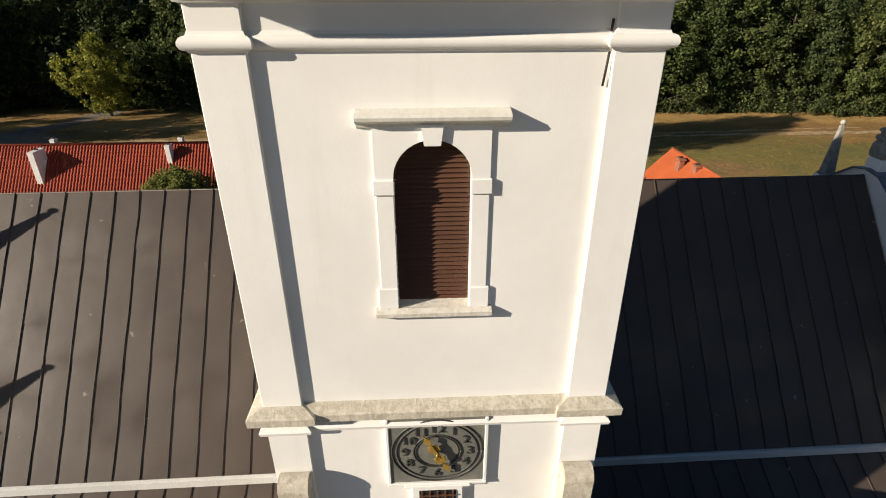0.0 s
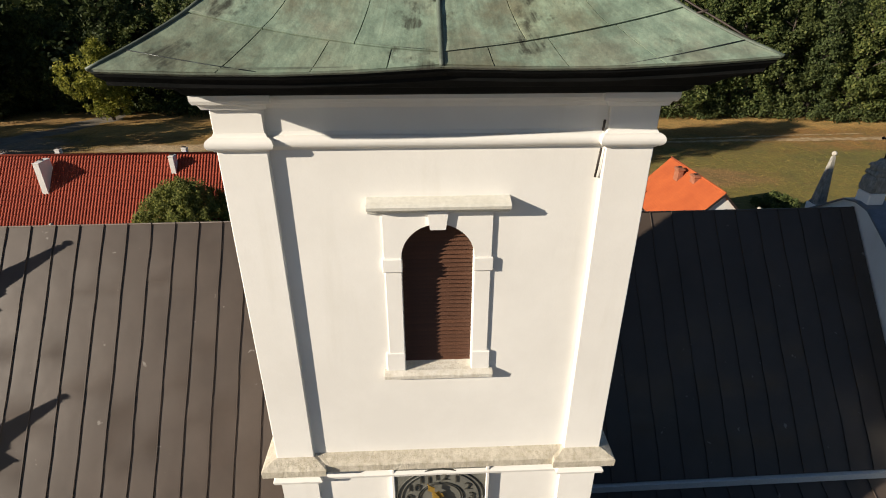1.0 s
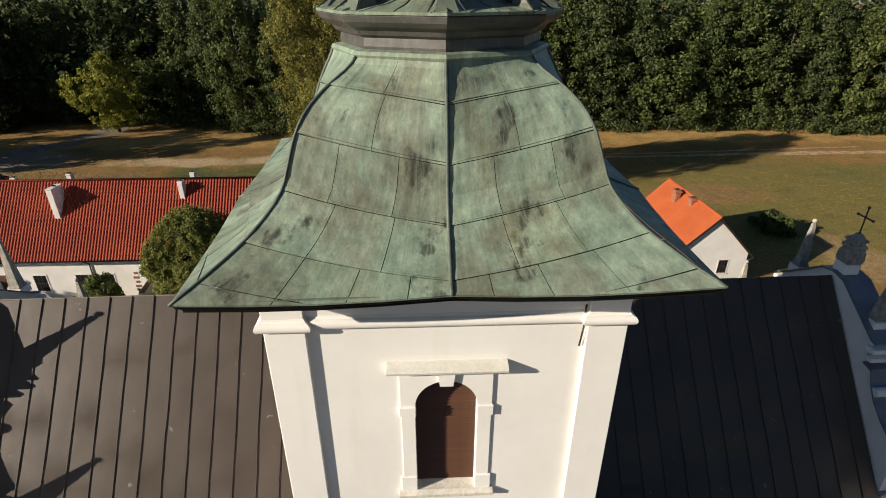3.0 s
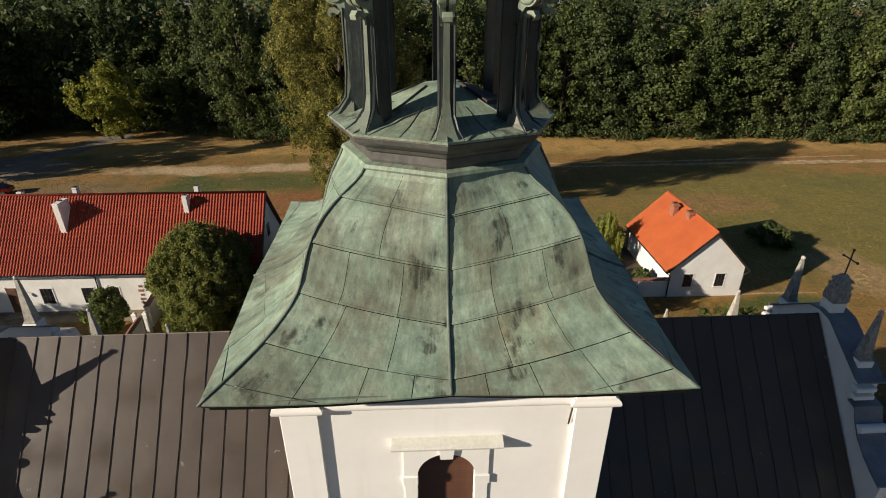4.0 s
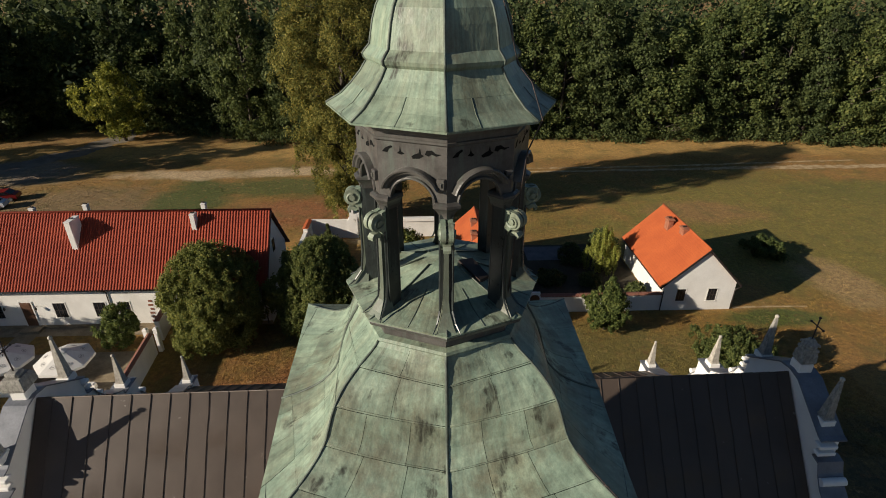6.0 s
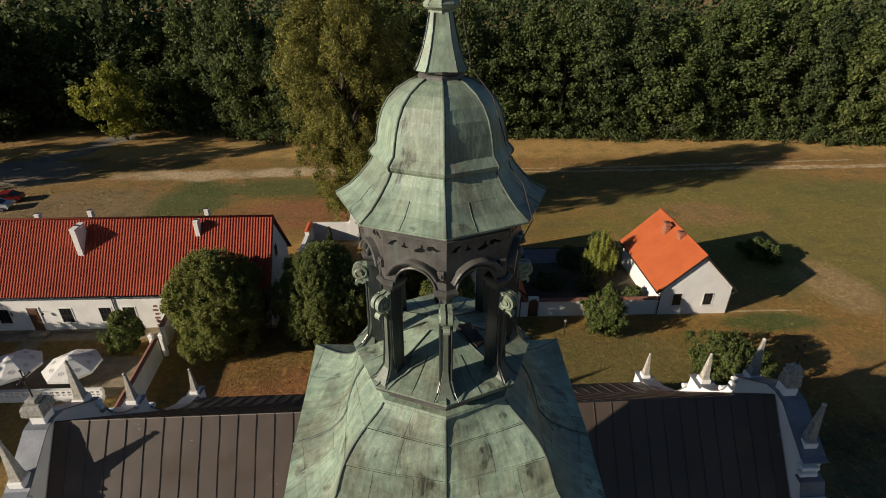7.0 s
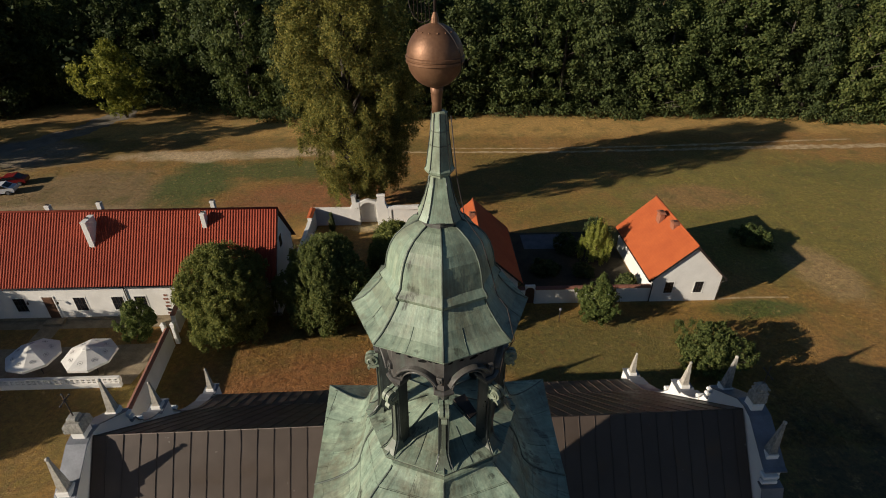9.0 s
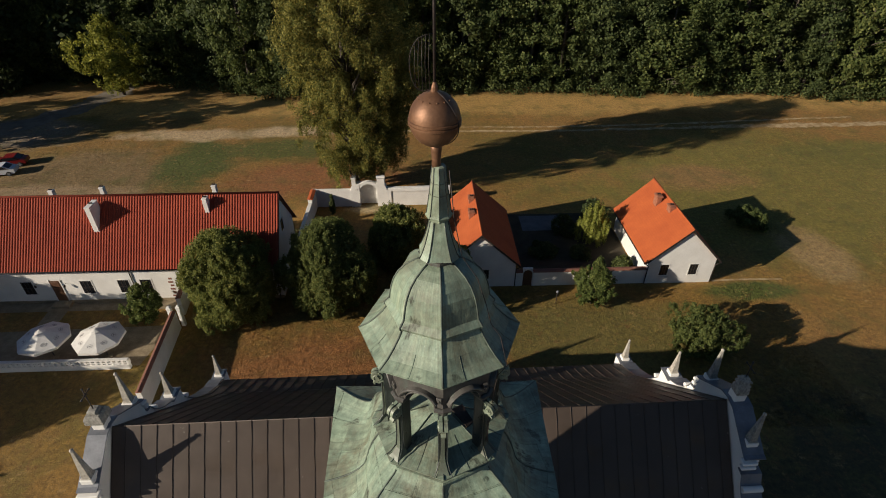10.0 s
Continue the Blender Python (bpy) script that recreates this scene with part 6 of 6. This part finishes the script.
def drooping_tree(label, prof, z0, z1, boughs, seed, at, trunk):
    """A tall tree whose boughs arch out and hang down in separate plumes, with dark gaps between them."""
    rng = np.random.default_rng(seed)
    t = thing("big_poplar", label, "tree", at)
    bm = bmesh.new()
    add_tube(bm, [(0, 0, -0.1), (0.15, 0.1, z1 * 0.3), (-0.2, -0.1, z1 * 0.6), (0.1, 0, z1 * 0.93)], [trunk, trunk * 0.8, trunk * 0.5, 0.05], 10)
    plumes = []
    for k in range(boughs):
        z = z0 + (z1 - z0) * ((k + 0.5) / boughs) ** 0.9
        a = k * 2.39996 + 0.5 * rng.normal()
        reach = prof(z) * (0.72 + 0.42 * rng.random())
        ux, uy = math.cos(a), math.sin(a)
        hang = min(z - z0 * 0.8, 1.6 + 2.8 * rng.random())
        zr = max(1.5, z - 0.55 * reach - 1.0)
        add_tube(bm, [(0, 0, zr), (ux * reach * 0.45, uy * reach * 0.45, z - 0.4), (ux * reach * 0.8, uy * reach * 0.8, z)], [trunk * 0.28, trunk * 0.16, 0.03], 5)
        for i in range(17):
            f = i / 16
            q = reach * min(1.0, 0.42 + 0.85 * f)
            drop = hang * max(0.0, f - 0.4) ** 1.5 * 2.0
            w = 0.38 + 0.16 * reach * (1 - abs(f - 0.45))
            plumes.append(((ux * q + w * 0.7 * rng.normal(), uy * q + w * 0.7 * rng.normal(), z + 0.6 * math.sin(2.4 * f) - drop + 0.35 * rng.normal()), 0.28 + 0.34 * rng.random()))
    part("trunk", bm, BARK, t, smooth=True)
    leaf_cloud("crown", plumes, 115, 0.105, LEAF_YELLOW, t, seed + 1, stretch=(1, 1, 1.7), aspect=2.4, core=(0, 0, z0 + 0.5 * (z1 - z0)), loose=0.9)


drooping_tree("tall yellowing tree with drooping boughs behind the gateway", table([2.0, 4, 8, 13, 19, 25, 29.0], [1.4, 2.5, 4.5, 6.3, 7.2, 5.9, 1.2]), 2.6, 28.6, 92, 50, (-8.75, 61.2, 0), 0.5)
drooping_tree("yellowing tree with drooping boughs standing behind a taller one", table([1.5, 6, 12, 18, 24], [2.0, 3.8, 4.9, 4.2, 0.8]), 2.6, 23.6, 52, 51, (-5.7, 65.0, 0), 0.30)

# unseen trees on the sun side, added to shade the lawn and terrace
for i in range(7):
    tree("belt_tree", "unseen dark green tree added to shade the lawn and long house", egg(3.0, 3.5 if i < 3 else 4.6, 2.8 if i < 3 else 4.0), 0.8, 6.2 if i < 3 else 8.4, LEAF_DARK, 140 + i, 80, 80, 0.34, 0.8, 1.3, 0.25, at=(-50.0 + 1.3 * (i % 2), 11.0 + 3.3 * i, 0), group="tree belt")

# one more unseen tree, added to shade the long house's left end
tree("belt_tree", "unseen dark green tree added to shade the lawn and long house", egg(3.4, 4.6, 4.2), 0.6, 8.6, LEAF_DARK, 150, 90, 80, 0.32, 0.8, 1.2, 0.25, at=(-53.5, 35.0, 0), group="tree belt")
# the edge of the wood: a few kinds of tree, each planted many times
rnd = random.Random(8)
kinds = []
WOOD = ((22, 4.6, LEAF_DARK), (24, 5.2, LEAF_MID), (20, 4.2, LEAF_MID), (25, 5.0, LEAF_DARK), (21, 5.4, LEAF_MID), (23, 4.6, LEAF_DARK))
for i, (h, rx, m) in enumerate(WOOD):
    crown = table([0.5, 0.12 * h, 0.35 * h, 0.6 * h, 0.82 * h, h], [0.80 * rx, 0.95 * rx, 1.05 * rx, 0.95 * rx, 0.66 * rx, 0.1 * rx])
    kinds.append(tree("woodland_tree", "leafy green tree at the edge of the wood", crown, 0.8, h, m, 60 + i, 165, 80, 0.31, 0.7, 1.5, 0.4, at=(-300 - 20 * i, 400, 0), group="woodland edge", rough=0.26, fill=0.1))
for i, (h, rx, m) in enumerate(WOOD[:3]):
    kinds.append(tree("woodland_tree", "leafy green tree inside the wood", egg(rx, h * 0.55, h * 0.45, 0.2), h * 0.15, h, m, 70 + i, 60, 60, 0.5, 1.0, 1.8, 0.4, at=(-300 - 20 * i, 440, 0), group="inner woodland"))


def edge_y(x):
    return float(np.interp(x, [-130, -84, -61, -42, -28, -5, 16, 36, 58, 82, 120], [108, 108, 107, 104, 97, 97, 100, 97, 97, 92, 92]))


def plant(k, x, y):
    s = 0.85 + 0.35 * rnd.random()
    ob = copy_thing(kinds[k], pose(x, y, 0, 0, 0, 360 * rnd.random()))
    ob.matrix_basis = pose(x, y, 0, 0, 0, 360 * rnd.random()) @ Matrix.Diagonal((s, s, 0.9 + 0.25 * rnd.random(), 1))


x = -98.0
while x < 101:
    for row, (dy, gap) in enumerate(((1.0, 0), (8.0, 3))):
        plant(rnd.randrange(6) + 0 if row == 0 else 6 + rnd.randrange(3), x + gap + 2.2 * (rnd.random() - 0.5), edge_y(x) + dy + 2.5 * (rnd.random() - 0.3) + 3)
    x += 6.6
# trees added at the far left, mostly out of view, to shade meadow and wood
for px_, py_ in ((-83, 73), (-91, 79), (-102, 71), (-112, 78), (-105, 98), (-110, 92), (-77, 112), (-104, 110), (-112, 105)):
    plant(6 + rnd.randrange(3), px_, py_)
# fuller trees added close by to darken the left wood with their shade
for px_, py_ in ((-80, 103), (-87, 100), (-94, 104)):
    plant(rnd.randrange(6), px_, py_)
for i, k in enumerate(kinds):
    k.matrix_basis = pose(-95 + 25 * i, edge_y(-95 + 25 * i) + 20, 0)
tree("lime_tree", "bright yellow-green tree lit at the edge of the dark wood", table([1.0, 4, 8, 11, 14], [2.2, 4.0, 5.0, 3.6, 0.4]), 1.2, 13.8, LEAF_LIME, 80, 250, 60, 0.20, 0.35, 0.8, 0.3, at=(-56.6, 101.0, 0), rough=0.6, aspect=2.4, droop=1.3, fill=0.35)
bush = [((x_ + rnd.uniform(-1, 1), edge_y(x_) + rnd.uniform(-0.5, 2.5), rnd.uniform(0.4, 1.9)), rnd.uniform(0.8, 1.7)) for x_ in np.arange(-112, 122, 1.1)]
ug = leaf_cloud("undergrowth", bush, 110, 0.27, LEAF_DARK, None, 90)
tagged(ug, "low green undergrowth along the edge of the wood", "bushes", kind="stuff")
far = [((x_ + rnd.uniform(-3, 3), 112 + 20 * rw + rnd.uniform(-7, 7), rnd.uniform(2, 23 + 1.5 * rw)), rnd.uniform(2.5, 4.5)) for rw in range(6) for x_ in np.arange(-150 - 8 * rw, 152 + 8 * rw, 4.6) for _ in range(5)]
fw = leaf_cloud("far_wood", far, 60, 0.7, LEAF_DARK, None, 91)
tagged(fw, "dense green wood behind the meadow", "wood", kind="stuff")
strip("forest_floor", [(-130, 122), (-60, 121), (0, 114), (60, 112), (130, 108)], [14, 14, 14, 14, 14], SOIL, 0.010, "dark leaf-covered soil under the trees", "ground", 12)


# ---------------------------------------------------------------- pieces of the roofs
def pan_mesh(width, length, seed, curl=0.0):
    """A standing-seam pan: flat sheet, a welt along one edge, cross joints, slightly buckled."""
    rng = random.Random(seed)
    joints = sorted(rng.uniform(0.12, 0.9) * length for _ in range(max(1, int(length / 2.2))))
    bm = bmesh.new()
    cuts = [0.0]
    for j in joints + [length]:
        while j - cuts[-1] > 0.75:
            cuts.append(cuts[-1] + 0.45)
        if j < length:
            cuts += [j, j + 0.012]
    cuts.append(length)
    rows = []
    for i, d in enumerate(cuts):
        step = 0.006 if any(abs(d - j) < 0.001 for j in joints) else 0.0
        rows.append([bm.verts.new((u * width, -d, step + 0.009 * math.sin(3.14 * u) * rng.uniform(-0.7, 1.0))) for u in (0.0, 0.3, 0.7, 1.0)])
    for a, b in zip(rows, rows[1:]):
        for i in range(3):
            bm.faces.new((a[i], b[i], b[i + 1], a[i + 1])).smooth = True
    wob = [(0.014 * rng.uniform(-1, 1), d) for d in np.linspace(0, length, 12)]
    add_loft(bm, [[(w + x, -d, z) for x, z in ((-0.011, -0.01), (0.011, -0.01), (0.008, 0.028), (-0.008, 0.028))] for w, d in wob])
    bmesh.ops.recalc_face_normals(bm, faces=bm.faces)
    me = bpy.data.meshes.new("roof_pan")
    bm.to_mesh(me)
    bm.free()
    me.materials.append(METAL)
    return me


PAN = 0.605


def lay_pans(parent, y0, z0, slope, direction, length, skip=None, shift=0.0):
    """Pans down a slope from the line y0, z0; direction -1 runs towards -y."""
    down = Vector((0, direction, -slope)).normalized()
    ex = Vector((1, 0, 0)) if direction < 0 else Vector((-1, 0, 0))
    ez = ex.cross(-down)
    kinds_ = [pan_mesh(PAN, length, 100 + i) for i in range(9)]
    rng = random.Random(int(length * 100))
    x = XL + shift - PAN
    while x < XR - 0.1:
        x, nxt = max(x, XL), x + PAN
        w = min(nxt, XR) - x
        if skip is None or not skip(x):
            o = Vector((x if direction < 0 else x + w, y0, z0))
            m = Matrix(((ex.x, -down.x, ez.x, o.x), (ex.y, -down.y, ez.y, o.y), (ex.z, -down.z, ez.z, o.z), (0, 0, 0, 1)))
            shared("roof_pan", rng.choice(kinds_), parent, m @ Matrix.Diagonal((w / PAN, 1, 1, 1)))
        x = nxt


front_len = math.hypot(RY - STRIP_Y, FS * (RY - STRIP_Y))
lay_pans(roof_front, RY, RZ, FS, -1, front_len, shift=0.47)
lay_pans(roof_back, RY, RZ, BS, 1, math.hypot(KICK_Y - RY, BS * (KICK_Y - RY)), shift=0.25)
lay_pans(roof_back, KICK_Y, kick_z, (kick_z - back_z) / (BACK_Y - KICK_Y), 1, math.hypot(BACK_Y - KICK_Y, kick_z - back_z), shift=0.25)
aisle_slope = (front_z - 0.27 - 8.2) / (STRIP_Y - 3.6)
lay_pans(roof_aisle, STRIP_Y - 0.02, front_z - 0.25, aisle_slope, -1, math.hypot(STRIP_Y - 5.97, aisle_slope * (STRIP_Y - 5.97)), skip=lambda x: XC - W - 0.45 < x < XC + W - 0.1, shift=0.35)

# copper sheets of the bell roof, laid in rising courses that dip towards the middle seams
HIP_ROWS = [0.0, 0.272, 0.473, 0.655, 0.845, 1.0]
RIB_ROWS = [0.0, 0.066, 0.315, 0.569, 0.808, 1.0]
JOINTS = [(0.35, 0.625, 0.85), (0.36, 0.715), (0.30, 0.70), (0.51,), (0.49,)]     # upright joints of each course, from hip to middle seam


def sheet(k, row, u0, u1, lift):
    nu, nv = 3, 4
    grid, top = [], []
    for j in range(nv + 1):
        f = j / nv
        line = []
        for i in range(nu + 1):
            u = u0 + (u1 - u0) * i / nu
            sa = HIP_ROWS if k % 2 else RIB_ROWS
            sb = RIB_ROWS if k % 2 else HIP_ROWS
            s0, s1 = sa[row] + (sb[row] - sa[row]) * u, sa[row + 1] + (sb[row + 1] - sa[row + 1]) * u
            s = s0 + (s1 - 0.0032 - s0) * f
            line.append(bell_at(k, u, s))
        grid.append(line)
    verts, faces = [], []
    for j, line in enumerate(grid):
        for i, p in enumerate(line):
            du = line[min(i + 1, nu)] - line[max(i - 1, 0)]
            dv = grid[min(j + 1, nv)][i] - grid[max(j - 1, 0)][i]
            nrm = du.cross(dv).normalized()
            top.append(nrm)
            verts.append(p + nrm * (lift + (0.010 if j == 0 else 0.002) + 0.006 * noise.noise(p * 1.7)))
    w = nu + 1
    faces = [(j * w + i, j * w + i + 1, (j + 1) * w + i + 1, (j + 1) * w + i) for j in range(nv) for i in range(nu)]
    edge = [i for i in range(w)] + [j * w + nu for j in range(1, nv + 1)] + [nv * w + i for i in range(nu - 1, -1, -1)] + [j * w for j in range(nv - 1, 0, -1)]
    base = len(verts)
    verts += [verts[e] - top[e] * 0.022 for e in edge]
    m = len(edge)
    faces += [(edge[q], base + q, base + (q + 1) % m, edge[(q + 1) % m]) for q in range(m)]
    return make("copper_sheet", verts, faces, COPPER, bell)


rnd = random.Random(3)
for k in range(8):
    for row in range(5):
        inner = [u + 0.03 * (rnd.random() - 0.5) for u in JOINTS[row]]
        cuts = [0.0] + (inner if k % 2 else [1 - u for u in inner[::-1]]) + [1.0]
        for a, b in zip(cuts, cuts[1:]):
            if b - a > 0.03:
                sheet(k, row, a + 0.002, b - 0.002, 0.004 + 0.004 * rnd.random())
for k in range(8):
    for row in range(1, 5):
        sa, sb = (HIP_ROWS[row], RIB_ROWS[row])[:: (1 if k % 2 else -1)]
        path = [bell_at(k, u, s, 0.014) for u, s in [(q / 6, sa + (sb - sa) * q / 6 + 0.009) for q in range(7)]]
        tube("fold", path, 0.006, COPPER_MID, bell, n=4)
    low_fold = [(u, 0.095 * (1 - u / 0.5)) for u in (0.0, 0.15, 0.3, 0.46)]
    tube("fold", [bell_at(k, u if k % 2 else 1 - u, s, 0.014) for u, s in low_fold], 0.006, COPPER_BLACK, bell, n=4)
